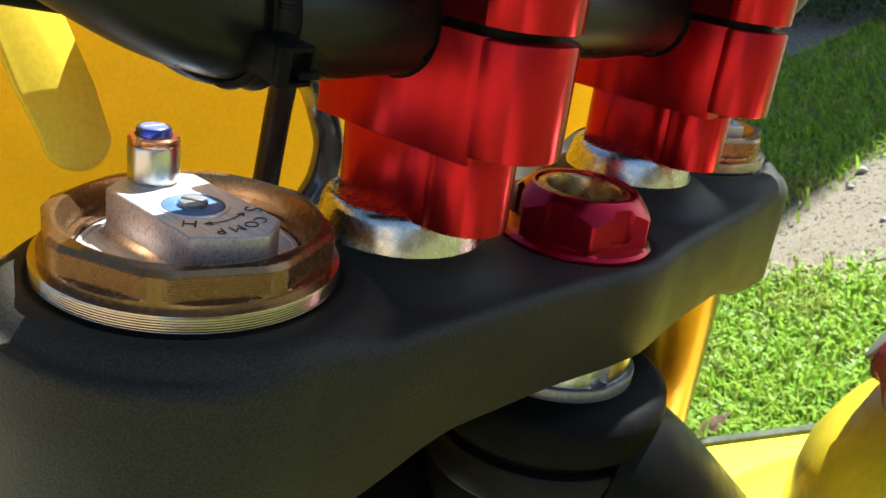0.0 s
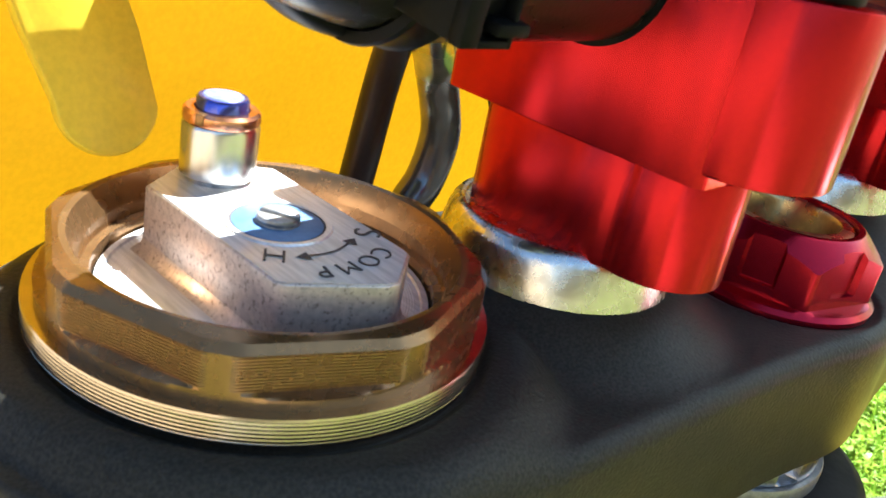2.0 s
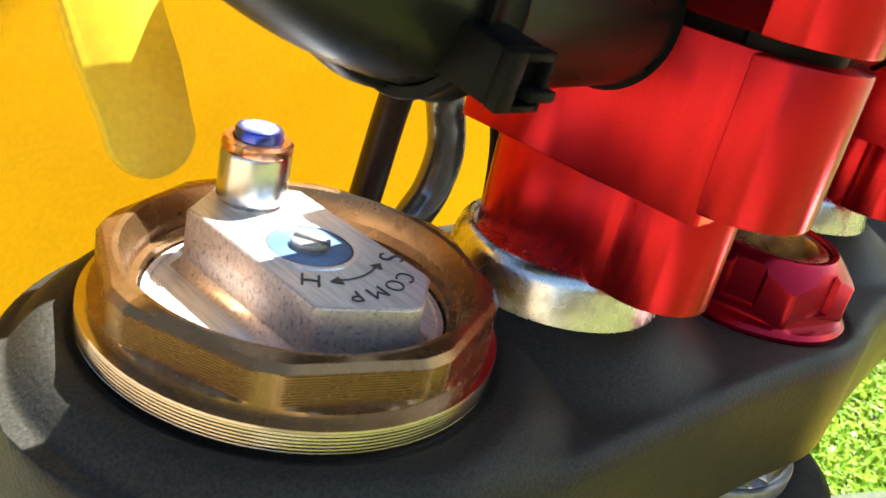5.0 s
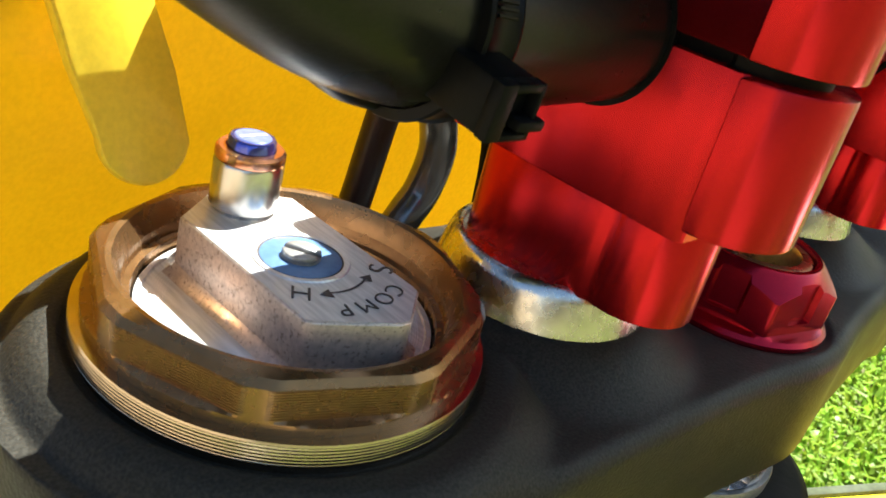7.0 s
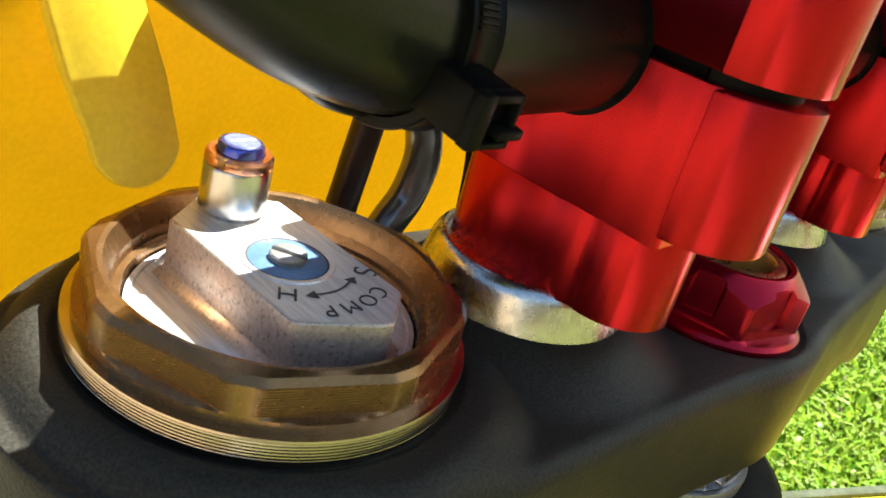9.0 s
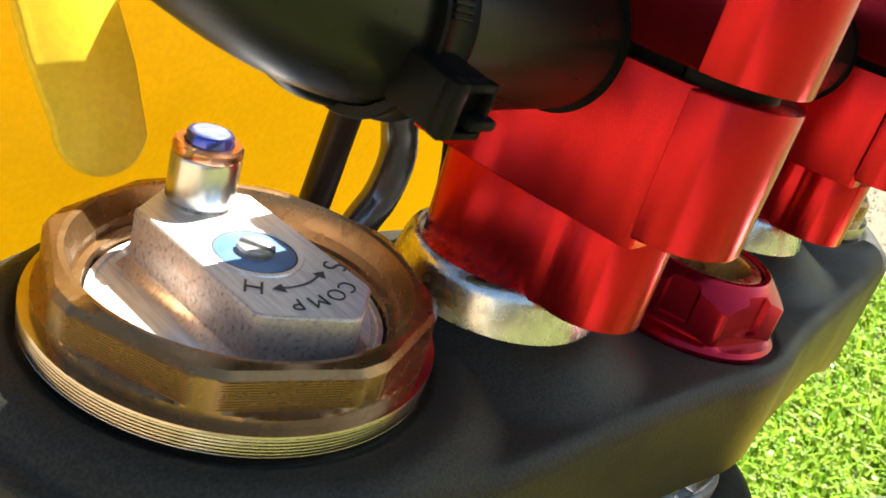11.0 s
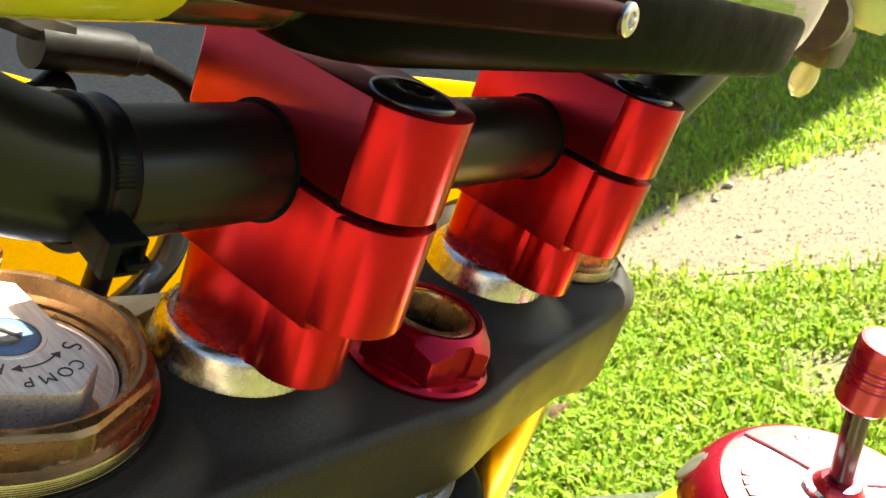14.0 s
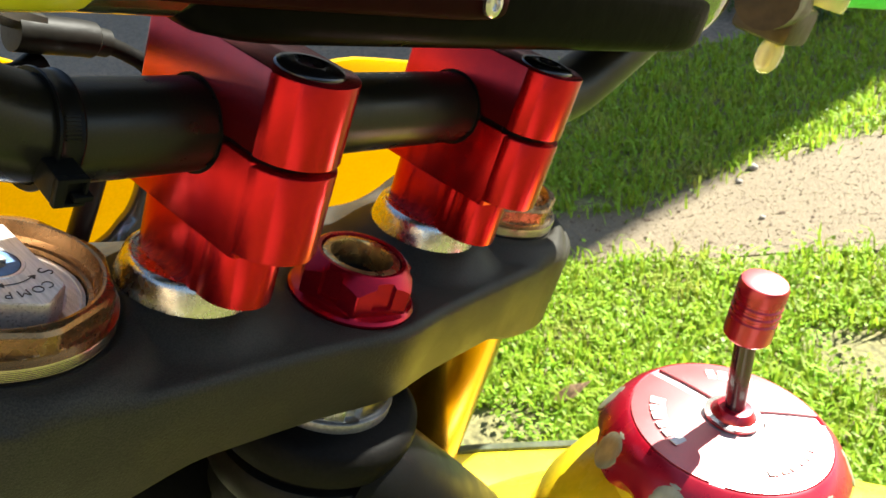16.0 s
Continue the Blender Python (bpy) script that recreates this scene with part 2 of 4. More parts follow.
def lathe(profile, n=72, cx=0.0, cy=0.0, bm=None, close=False):
    """A turned solid about the vertical through (cx, cy); profile: (radius, height) in millimetres."""
    bm = bm or bmesh.new()
    rings = []
    for r, z in profile:
        if r < 1e-6:
            rings.append([bm.verts.new((cx * MM, cy * MM, z * MM))])
        else:
            rings.append([bm.verts.new(((cx + r * math.cos(2 * math.pi * i / n)) * MM, (cy + r * math.sin(2 * math.pi * i / n)) * MM, z * MM)) for i in range(n)])
    pairs = list(zip(rings, rings[1:])) + ([(rings[-1], rings[0])] if close else [])
    for a, b in pairs:
        for i in range(n):
            j = (i + 1) % n
            if len(a) == 1 and len(b) == 1:
                continue
            if len(a) == 1:
                bm.faces.new((a[0], b[j], b[i]))
            elif len(b) == 1:
                bm.faces.new((a[i], a[j], b[0]))
            else:
                bm.faces.new((a[i], a[j], b[j], b[i]))
    bmesh.ops.recalc_face_normals(bm, faces=bm.faces)
    return bm


def radial(rings, n=144, cx=0.0, cy=0.0):
    """Stacked rings whose radius changes with the angle; rings: (radius function of the angle, height)."""
    bm = bmesh.new()
    made = []
    for fn, z in rings:
        made.append([bm.verts.new(((cx + fn(2 * math.pi * i / n) * math.cos(2 * math.pi * i / n)) * MM,
                                   (cy + fn(2 * math.pi * i / n) * math.sin(2 * math.pi * i / n)) * MM, z * MM)) for i in range(n)])
    for a, b in zip(made, made[1:]):
        for i in range(n):
            bm.faces.new((a[i], a[(i + 1) % n], b[(i + 1) % n], b[i]))
    bmesh.ops.recalc_face_normals(bm, faces=bm.faces)
    return bm


def prism(poly, z0, z1, bevel=0.0, bm=None, segments=2):
    """An upright prism over a plan outline, with its upper and lower edges rounded."""
    own = bmesh.new()
    lo = [own.verts.new((x * MM, y * MM, z0 * MM)) for x, y in poly]
    hi = [own.verts.new((x * MM, y * MM, z1 * MM)) for x, y in poly]
    n = len(poly)
    own.faces.new(lo[::-1])
    own.faces.new(hi)
    for i in range(n):
        own.faces.new((lo[i], lo[(i + 1) % n], hi[(i + 1) % n], hi[i]))
    bmesh.ops.recalc_face_normals(own, faces=own.faces)
    if bevel:
        flat = [e for e in own.edges if abs(e.verts[0].co.z - e.verts[1].co.z) < 1e-7]
        bmesh.ops.bevel(own, geom=flat, offset=bevel * MM, segments=segments, affect="EDGES", profile=0.5)
    if bm is None:
        return own
    me = bpy.data.meshes.new("tmp")
    own.to_mesh(me)
    own.free()
    bm.from_mesh(me)
    bpy.data.meshes.remove(me)
    return bm


def arc(cx, cy, r, a0, a1, n=16):
    return [(cx + r * math.cos(radians(a0 + (a1 - a0) * i / n)), cy + r * math.sin(radians(a0 + (a1 - a0) * i / n))) for i in range(n + 1)]


def smooth_line(pts, per=10):
    """A Catmull-Rom line through the points."""
    p = [Vector(q) for q in pts]
    p = [p[0] * 2 - p[1]] + p + [p[-1] * 2 - p[-2]]
    out = []
    for i in range(1, len(p) - 2):
        for k in range(per):
            t = k / per
            out.append(0.5 * ((2 * p[i]) + (p[i + 1] - p[i - 1]) * t + (2 * p[i - 1] - 5 * p[i] + 4 * p[i + 1] - p[i + 2]) * t * t
                              + (3 * p[i] - p[i - 1] - 3 * p[i + 1] + p[i + 2]) * t ** 3))
    out.append(p[-2])
    return out


def tube(pts, radius, n=24, per=10, flat=1.0, bm=None):
    """A round (or flattened) rod along a smooth line; radius may be a function of the share of the length."""
    bm = bm or bmesh.new()
    line = smooth_line(pts, per)
    side = None
    rings = []
    for i, q in enumerate(line):
        d = (line[min(i + 1, len(line) - 1)] - line[max(i - 1, 0)]).normalized()
        if side is None:
            side = d.cross(Vector((0, 0, 1)) if abs(d.z) < 0.9 else Vector((0, 1, 0))).normalized()
        side = (side - d * side.dot(d)).normalized()
        up = side.cross(d)
        r = radius(i / (len(line) - 1)) if callable(radius) else radius
        rings.append([bm.verts.new((q + side * r * math.cos(2 * math.pi * k / n) + up * r * flat * math.sin(2 * math.pi * k / n)) * MM) for k in range(n)])
    for a, b in zip(rings, rings[1:]):
        for k in range(n):
            bm.faces.new((a[k], a[(k + 1) % n], b[(k + 1) % n], b[k]))
    bm.faces.new(rings[0][::-1])
    bm.faces.new(rings[-1])
    bmesh.ops.recalc_face_normals(bm, faces=bm.faces)
    return bm


def block(x0, x1, y0, y1, z0, z1, bevel=0.5, segments=2):
    bm = bmesh.new()
    bmesh.ops.create_cube(bm, size=1.0)
    for v in bm.verts:
        v.co = Vector((x0 if v.co.x < 0 else x1, y0 if v.co.y < 0 else y1, z0 if v.co.z < 0 else z1)) * MM
    if bevel:
        bmesh.ops.bevel(bm, geom=list(bm.edges), offset=bevel * MM, segments=segments, affect="EDGES", profile=0.5)
    return bm


def sstep(a, b, x):
    t = min(1.0, max(0.0, (x - a) / (b - a)))
    return t * t * (3 - 2 * t)


# ---------------- the motorcycle's frame of reference ----------------
STEM_HEIGHT = 1.18
TURN_BIKE = Matrix(((0.97549, 0.06769, 0.20938), (0.0, 0.95152, -0.3076), (-0.22005, 0.30006, 0.92819))).to_4x4()
BIKE = new("motorcycle")
BIKE.empty_display_size = 0.1
FOOT = Matrix.Translation((0.25, -0.4, 0.0))
BIKE.matrix_world = FOOT
BIKE_FRAME = FOOT.inverted() @ Matrix.Translation((0, 0, STEM_HEIGHT)) @ TURN_BIKE
tagged(BIKE, "yellow dirt bike with red handlebar mounts, standing on a lawn", "motorcycle")

CAP_X, CAP_Y = 99.2, 24.3
POST_X, POST_Y = 50.0, 16.0
BAR_Y, BAR_Z, BAR_R = 12.8, 47.4, 11.2


# ---------------- triple clamp ----------------
def clamp_rear(x):
    a = abs(x)
    if a > CAP_X:
        return CAP_Y - math.sqrt(max(0.0, 39.5 ** 2 - (a - CAP_X) ** 2))
    return -22.8 + 0.077 * math.sqrt(x * x + 64) - 2.2 * math.exp(-(x / 18.0) ** 2)


def clamp_front(x):
    a = abs(x)
    if a > CAP_X:
        return CAP_Y + math.sqrt(max(0.0, 39.5 ** 2 - (a - CAP_X) ** 2))
    return 49 + (CAP_Y + 39.5 - 49) * sstep(40, CAP_X, a)


def clamp_top(x, y):
    a = abs(x)
    cap = math.hypot(a - CAP_X, y - CAP_Y)
    post = math.hypot(a - POST_X, y - POST_Y)
    z = -6.5
    z += 4.2 * (1 - sstep(33.0, 43.0, cap))
    z -= 4.5 * sstep(31.5, 40.0, cap) * sstep(CAP_X + 4, CAP_X + 18, a)
    z = max(z, -6.5 + 6.3 * (1 - sstep(18.0, 33.0, post)))
    z -= 0.8 * (1 - sstep(20.2, 21.2, math.hypot(x, y)))
    z -= 1.4 * (1 - sstep(28.9, 30.2, cap))
    return z


def triple_clamp():
    bm = bmesh.new()
    end = CAP_X + 39.4
    xs = [-end + 0.02 + (1 - math.cos(math.pi * i / 60)) / 2 * 40 for i in range(30)]
    xs = xs + [x for x in np.linspace(xs[-1] + 0.8, -xs[-1] - 0.8, 230)] + [-x for x in reversed(xs)]
    rings = []
    nt_ = 90
    for x in xs:
        y0, y1 = clamp_rear(x), clamp_front(x)
        zb = -34.5 - 8 * sstep(60, 95, abs(x))
        w = y1 - y0
        r = min(3.3, w * 0.45)
        ring = []
        arcs = [r * (1 - math.cos(radians(q))) for q in (15, 30, 45, 60, 75)]
        for y in [y0 + q for q in arcs] + [y0 + r + (w - 2 * r) * k / nt_ for k in range(nt_ + 1)] + [y1 - q for q in reversed(arcs)]:
            edge = min(y - y0, y1 - y)
            drop = r - math.sqrt(max(0.0, r * r - (r - edge) ** 2)) if edge < r else 0.0
            ring.append((y, clamp_top(x, y) - drop))
        zf, zr = clamp_top(x, y1) - r, clamp_top(x, y0) - r
        ring += [(y1 - 0.02, zf), (y1, zf - 2), (y1, zb + 3), (y1 - min(3, w * 0.3), zb), (y0 + min(3, w * 0.3), zb), (y0, zb + 3), (y0, zr - 2), (y0 + 0.02, zr)]
        rings.append([bm.verts.new((x * MM, y * MM, z * MM)) for y, z in ring])
    m = len(rings[0])
    for a, b in zip(rings, rings[1:]):
        for k in range(m):
            bm.faces.new((a[k], a[(k + 1) % m], b[(k + 1) % m], b[k]))
    bm.faces.new(rings[0])
    bm.faces.new(rings[-1][::-1])
    bmesh.ops.recalc_face_normals(bm, faces=bm.faces)
    return bm


CLAMP = part("triple_clamp", triple_clamp(), M_CLAMP, BIKE, "dark grey cast triple clamp with satin grainy finish", smooth=60)


# ---------------- fork caps ----------------
def octagon(flat, rmax):
    def fn(a):
        k = (a - math.pi / 8) % (math.pi / 4)
        k = k - math.pi / 4 if k > math.pi / 8 else k
        return min(rmax, flat / math.cos(k))
    return fn


def const(r):
    return lambda a: r


HEXAGON = [(-9.8, 14.2), (-9.8, -14.2), (-8.8, -15.2), (1.2, -20.2), (3.0, -20.2), (9.3, -15.0), (9.6, -13.8), (9.6, 14.2), (1.2, 20.0), (-1.2, 20.0)]


def text_mesh(body, size, m, depth=0.00012):
    c = bpy.data.curves.new("letters", "FONT")
    c.body, c.size, c.extrude, c.align_x, c.align_y = body, size, depth, "CENTER", "CENTER"
    c.offset = -0.00005
    ob = bpy.data.objects.new("letters", c)
    scene.collection.objects.link(ob)
    bpy.context.view_layer.update()
    me = bpy.data.meshes.new_from_object(ob.evaluated_get(bpy.context.evaluated_depsgraph_get()))
    bpy.data.objects.remove(ob)
    me.transform(m)
    me.materials.clear()
    me.materials.append(M_INK)
    return me


def flange_ring():
    prof = [(26.0, -4.6), (28.2, -4.6), (28.2, -2.3), (28.8, -2.1)]
    z = -2.0
    for i in range(6):
        prof += [(28.9, z + 0.16), (28.85, z + 0.24), (28.85, z + 0.36), (28.9, z + 0.44)]
        z += 0.49
    prof += [(28.8, z + 0.25), (27.0, z + 0.3)]
    return lathe(prof, 96)


def insert_rings():
    """A flat plate turned with fine concentric grooves."""
    prof = [(0, 1.5)]
    for i in range(8):
        r = 16.6 + 0.36 * i
        prof += [(r, 1.5), (r + 0.08, 1.45), (r + 0.2, 1.45)]
    return lathe(prof + [(19.9, 1.5), (20.1, 1.8), (20.9, 1.8), (21.0, 0.5)], 96)


def fork_cap(cx, label):
    at = shift(cx, CAP_Y)
    ring = octagon(26.1, 27.5)
    flats = []
    for i in range(11):
        z = 3.1 + 0.38 * i
        flats += [(octagon(26.1, 27.5), z), (octagon(26.1, 27.5), z + 0.16), (octagon(25.96, 27.5), z + 0.22), (octagon(25.96, 27.5), z + 0.32)]
    cap = part("fork_cap", radial([(const(26.0), 1.0), (const(27.4), 1.2), (const(27.5), 2.6), (octagon(26.8, 27.5), 2.8)] + flats + [(ring, 7.4), (octagon(25.4, 26.6), 8.4), (const(24.8), 8.8),
                                   (const(24.0), 8.6), (const(22.6), 5.2), (const(22.4), 3.4), (const(21.4), 3.2), (const(21.2), 1.2)], 288), M_BRONZE, BIKE, label, at, smooth=12)
    part("seal_ring", lathe([(20.9, 0.8), (21.0, 1.3), (21.3, 1.4), (21.4, 1.0)], 96), M_RUBBER, cap, "black seal ring round the insert")
    part("threaded_ring", flange_ring(), M_CHAMP, cap, "champagne gold threaded metal ring")
    part("insert_plate", insert_rings(), M_MILLED, cap, "machined silver insert with fine rings")
    bm = prism(HEXAGON, 1.4, 10.7, 0.35)
    grow = [(x * 1.13 + 0.0, y * 1.07) for x, y in HEXAGON]
    low = [(x * MM, y * MM, 1.52 * MM) for x, y in grow]
    mid = [(x * MM * 1.0, y * MM, 3.4 * MM) for x, y in [(x * 1.003, y * 1.002) for x, y in HEXAGON]]
    mids = [((a[0] * 0.33 + b[0] * 0.67), (a[1] * 0.33 + b[1] * 0.67), 2.0 * MM) for a, b in zip(low, mid)]
    vs = [[bm.verts.new(q) for q in row] for row in (low, mids, mid)]
    n = len(HEXAGON)
    for a, b in zip(vs, vs[1:]):
        for i in range(n):
            bm.faces.new((a[i], a[(i + 1) % n], b[(i + 1) % n], b[i]))
    bmesh.ops.recalc_face_normals(bm, faces=bm.faces)
    part("hexagon_block", bm, M_ALU, cap, "speckled cast aluminium hexagonal adjuster block", smooth=50)
    part("block_top", prism([(x * 0.97, y * 0.985) for x, y in HEXAGON], 10.6, 10.76, 0.0), M_MILLED, cap, "milled shiny top face")
    dx, dy = -0.6, -1.4
    part("dial_groove", lathe([(5.95, 10.6), (5.95, 10.85), (6.05, 10.95), (6.7, 10.98), (6.9, 10.7)], 64, dx, dy), M_MILLED, cap, "steel dial rim")
    # flat ink-coloured ring paints the shade of the dial's gap
    part("dial_gap_shade", lathe([(5.5, 10.78), (6.0, 10.78)], 64, dx, dy), M_INK, cap, "flat dark ring for the shade in the gap round the dial")
    part("dial", lathe([(0, 10.9), (5.45, 10.9), (5.65, 10.8), (5.7, 10.5)], 64, dx, dy), M_DIAL, cap, "blue anodized damping dial")
    screw = lathe([(2.75, 10.6), (2.7, 11.15), (0, 11.15)], 48, dx, dy)
    for way in (0, 180):
        half = [(0.42 + max(0.0, 2.75 * math.cos(radians(q)) - 0.42), 2.7 * math.sin(radians(q))) for q in range(-80, 81, 10)]
        bm = prism(half, 11.1, 11.95, 0.25)
        bmesh.ops.transform(bm, matrix=shift(dx, dy, 0, way + 34), verts=bm.verts)
        me = link(bm, "half", M_LOCKNUT)
        screw.from_mesh(me)
        bpy.data.meshes.remove(me)
    part("screw", screw, M_LOCKNUT, cap, "steel slotted screw")
    bx, by = 0.2, 13.9
    part("barrel", lathe([(4.4, 10.7), (4.5, 11.3), (5.0, 11.6), (5.05, 18.1), (4.85, 18.6), (0, 18.6)], 64, bx, by), M_STEEL, cap, "brushed steel valve barrel")
    part("retaining_ring", lathe([(3.6, 18.7), (4.9, 18.7), (5.05, 19.0), (5.0, 20.0), (4.6, 20.4), (3.6, 20.4)], 64, bx, by, close=True), M_COPPER, cap, "copper coloured split ring")
    for way in (25, 205):
        gap = block(-5.15, -4.0, -0.6, 0.6, 18.9, 20.45, 0.1)
        bmesh.ops.transform(gap, matrix=shift(bx, by, 0, way), verts=gap.verts)
        part("ring_gap", gap, M_BRONZE, cap)
    part("stud", lathe([(3.4, 18.5), (3.4, 21.5), (3.1, 21.9), (0, 22.0)], 48, bx, by), M_BLUE, cap, "blue anodized adjuster stud")
    part("stud_face", lathe([(0, 22.1), (2.5, 22.08), (2.7, 21.9)], 40, bx, by), M_STUDFACE, cap, "pale blue worn stud face")
    part("stud_slot", prism([(bx - 2.1, by - 0.25), (bx + 2.1, by - 0.55), (bx + 2.2, by + 0.1), (bx - 2.0, by + 0.4)], 22.0, 22.16), M_MILLED, cap)
    for ch, ang, rad, size in (("C", -61, 13.6, 0.0037), ("O", -74, 13.5, 0.0037), ("M", -88.5, 13.4, 0.0037), ("P", -102.5, 13.4, 0.0037), ("S", -38.5, 10.9, 0.0050), ("H", -127, 9.4, 0.0044)):
        a = radians(ang)
        m = shift(dx + rad * math.cos(a), dy + rad * math.sin(a), 10.78, ang - 90)
        part("letter", text_mesh(ch, size, m), M_INK, cap, "engraved letter " + ch)
    bm = bmesh.new()
    pts = [(-60 - i * 4.0, 9.4 + 0.15 * math.sin(math.pi * i / 11)) for i in range(12)]
    for (a0, r0), (a1, r1) in zip(pts, pts[1:]):
        q = [(dx + (r + s) * math.cos(radians(a)), dy + (r + s) * math.sin(radians(a))) for a, r, s in ((a0, r0, -0.18), (a1, r1, -0.18), (a1, r1, 0.18), (a0, r0, 0.18))]
        bm.faces.new([bm.verts.new((x * MM, y * MM, 10.84 * MM)) for x, y in q])
    for a, turn in ((pts[0][0], 1), (pts[-1][0], -1)):
        q = [(a + turn * 9, 9.7), (a - turn * 1.5, 10.6), (a - turn * 1.5, 8.5)]
        bm.faces.new([bm.verts.new(((dx + r * math.cos(radians(b))) * MM, (dy + r * math.sin(radians(b))) * MM, 10.845 * MM)) for b, r in q])
    part("arrow", bm, M_INK, cap, "engraved double arrow")
    return cap


fork_cap(-CAP_X, "bronze anodized octagonal fork cap with silver adjuster, partly sunlit")
fork_cap(CAP_X, "bronze anodized octagonal fork cap beyond the red mount")


def fork_tube(cx):
    p = lathe([(0, -31), (27.0, -31), (27.2, -60), (27.2, -330), (24.0, -340), (24.0, -1150), (0, -1150)], 64)
    return part("fork_leg", p, M_FORK, BIKE, "yellow gold anodized fork leg", shift(cx, CAP_Y), smooth=30)


fork_tube(-CAP_X)
fork_tube(CAP_X)


# ---------------- handlebar mounts ----------------
HALF = 11.2
PLAN = [(-HALF, -9.4)] + arc(0, -9.1, 12.2, 186, 354, 32) + [(HALF, -9.4)] + arc(HALF - 1.5, 33.9, 1.5, 0, 90, 4) + arc(-HALF + 1.5, 33.9, 1.5, 90, 180, 4)


def post_plan(n=72):
    """The post from above: a rounded body with flat sides and a smaller lobe at its rear."""
    def half(y):
        power = 3.2 if y > 15.0 else 6.0
        body = HALF * max(0.0, 1 - abs((y - 15.0) / 15.4) ** power) ** (1 / power)
        lobe = math.sqrt(max(0.0, 10.0 ** 2 - (y + 1.6) ** 2))
        h = max(0.0, 0.7 - abs(body - lobe)) / 0.7
        return max(body, lobe) + 0.175 * h * h
    ys = [-11.6 + (30.4 + 11.6) * (1 - math.cos(math.pi * i / n)) / 2 for i in range(n + 1)]
    return [(-half(y), y) for y in ys[::-1]] + [(half(y), y) for y in ys[1:-1]]


def mount(cx):
    at = shift(cx, 0)
    low = prism([(-HALF, -9.3), (-HALF + 1.0, -10.6), (HALF - 1.0, -10.6), (HALF, -9.3)] + PLAN[-10:], 23.0, 47.95, 0.12)
    prism(PLAN[1:34], 25.2, 47.9, 0.5, low)
    body = part("handlebar_mount", low, M_RED, BIKE, "red anodized aluminium handlebar mount with brushed sides", at)
    part("post", prism(post_plan(), 6.8, 22.98, 0.12), M_RED, body, "red cylindrical post of the mount", smooth=30)
    part("upper_cap", prism(PLAN, 49.9, 70.0, 0.4), M_RED, body, "red clamp cap bolted over the bar")
    for y in (-9.4, 27.0):
        part("bolt", lathe([(8.3, 69.5), (8.3, 70.3), (7.9, 70.9), (6.6, 71.3), (4.0, 71.6), (3.3, 71.4), (3.1, 69.4), (0, 69.4)], 48, 0, y), M_BOLT, body, "glossy black socket head bolt", smooth=50)
        part("bolt_shank", lathe([(0, 47.0), (3.0, 47.0), (3.0, 51.0), (0, 51.0)], 24, 0, y), M_BAR, body)
    # black filler stands in for the shade between mount and clamp cap
    part("gap_shade", prism([(x * 0.8, y * 0.88 + 1.4) for x, y in PLAN], 47.6, 50.2), M_PLASTIC, body, "black filler for the shade in the gap between mount and clamp cap")
    # black rings on the side faces paint the shade of the bar's gap
    for x in (-HALF - 0.06, HALF + 0.06):
        ring = lathe([(11.0, -0.1), (12.0, -0.1), (12.0, 0.1), (11.0, 0.1)], 64, close=True)
        bmesh.ops.transform(ring, matrix=Matrix.Translation((x * MM, BAR_Y * MM, BAR_Z * MM)) @ Matrix.Rotation(math.pi / 2, 4, "Y"), verts=ring.verts)
        part("bar_gap_shade", ring, M_PLASTIC, body, "black ring for the shade of the gap round the bar")
    part("collar", lathe([(13.0, -0.7), (19.0, -0.7), (19.3, -0.2), (19.2, 0.4), (17.9, 5.6), (17.5, 6.6), (16.9, 7.4), (16.2, 7.7), (15.7, 7.5), (15.5, 6.9), (0, 6.9)], 96, 0, POST_Y), M_ZINC, body, "worn zinc plated washer collar")
    return body


mount(-POST_X)
mount(POST_X)


# ---------------- steering stem nut ----------------
def nut_radius(pocket):
    """Six flats with a milled pocket in the middle of each."""
    def fn(a):
        k = (a + math.pi / 4) % (math.pi / 3)
        k = k - math.pi / 3 if k > math.pi / 6 else k
        return 15.2 / math.cos(k) if pocket and abs(k) < 0.197 else min(16.2 / math.cos(k), 18.5)
    return fn


def stem_nut():
    """A hexagon on a round flange, cut by a cone whose lower edge dips at the corners."""
    flat, cut = nut_radius(False), nut_radius(True)
    rows = [(const(12), -7.4), (const(19.6), -7.4), (const(19.9), -7.0), (const(19.8), -6.2), (const(19.0), -5.4), (flat, -5.0), (flat, -3.0), (cut, -2.9)]
    cone = lambda r: 2.2 + (18.5 - r) * 1.02
    bm = bmesh.new()
    n = 240
    rings = [[(fn(2 * math.pi * i / n), z) for i in range(n)] for fn, z in rows]
    rings.append([(cut(2 * math.pi * i / n), cone(cut(2 * math.pi * i / n))) for i in range(n)])
    rings += [[(r, z)] * n for r, z in ((14.2, cone(14.2)), (13.7, 6.9), (12.6, 6.9), (12.2, 5.0))]
    made = [[bm.verts.new((r * math.cos(2 * math.pi * i / n) * MM, r * math.sin(2 * math.pi * i / n) * MM, z * MM)) for i, (r, z) in enumerate(ring)] for ring in rings]
    for p, q in zip(made, made[1:]):
        for i in range(n):
            bm.faces.new((p[i], p[(i + 1) % n], q[(i + 1) % n], q[i]))
    bmesh.ops.recalc_face_normals(bm, faces=bm.faces)
    return bm


NUT = part("stem_nut", stem_nut(), M_NUTRED, BIKE, "crimson anodized hexagonal steering stem nut with milled pockets", smooth=25)
part("stem_end", lathe([(12.2, 4.0), (12.0, 6.2), (11.2, 6.6), (9.8, 6.5), (9.4, 5.6), (9.2, -14.0), (0, -14.0)], 64), M_STEMEND, NUT, "golden hollow end of the steering stem")

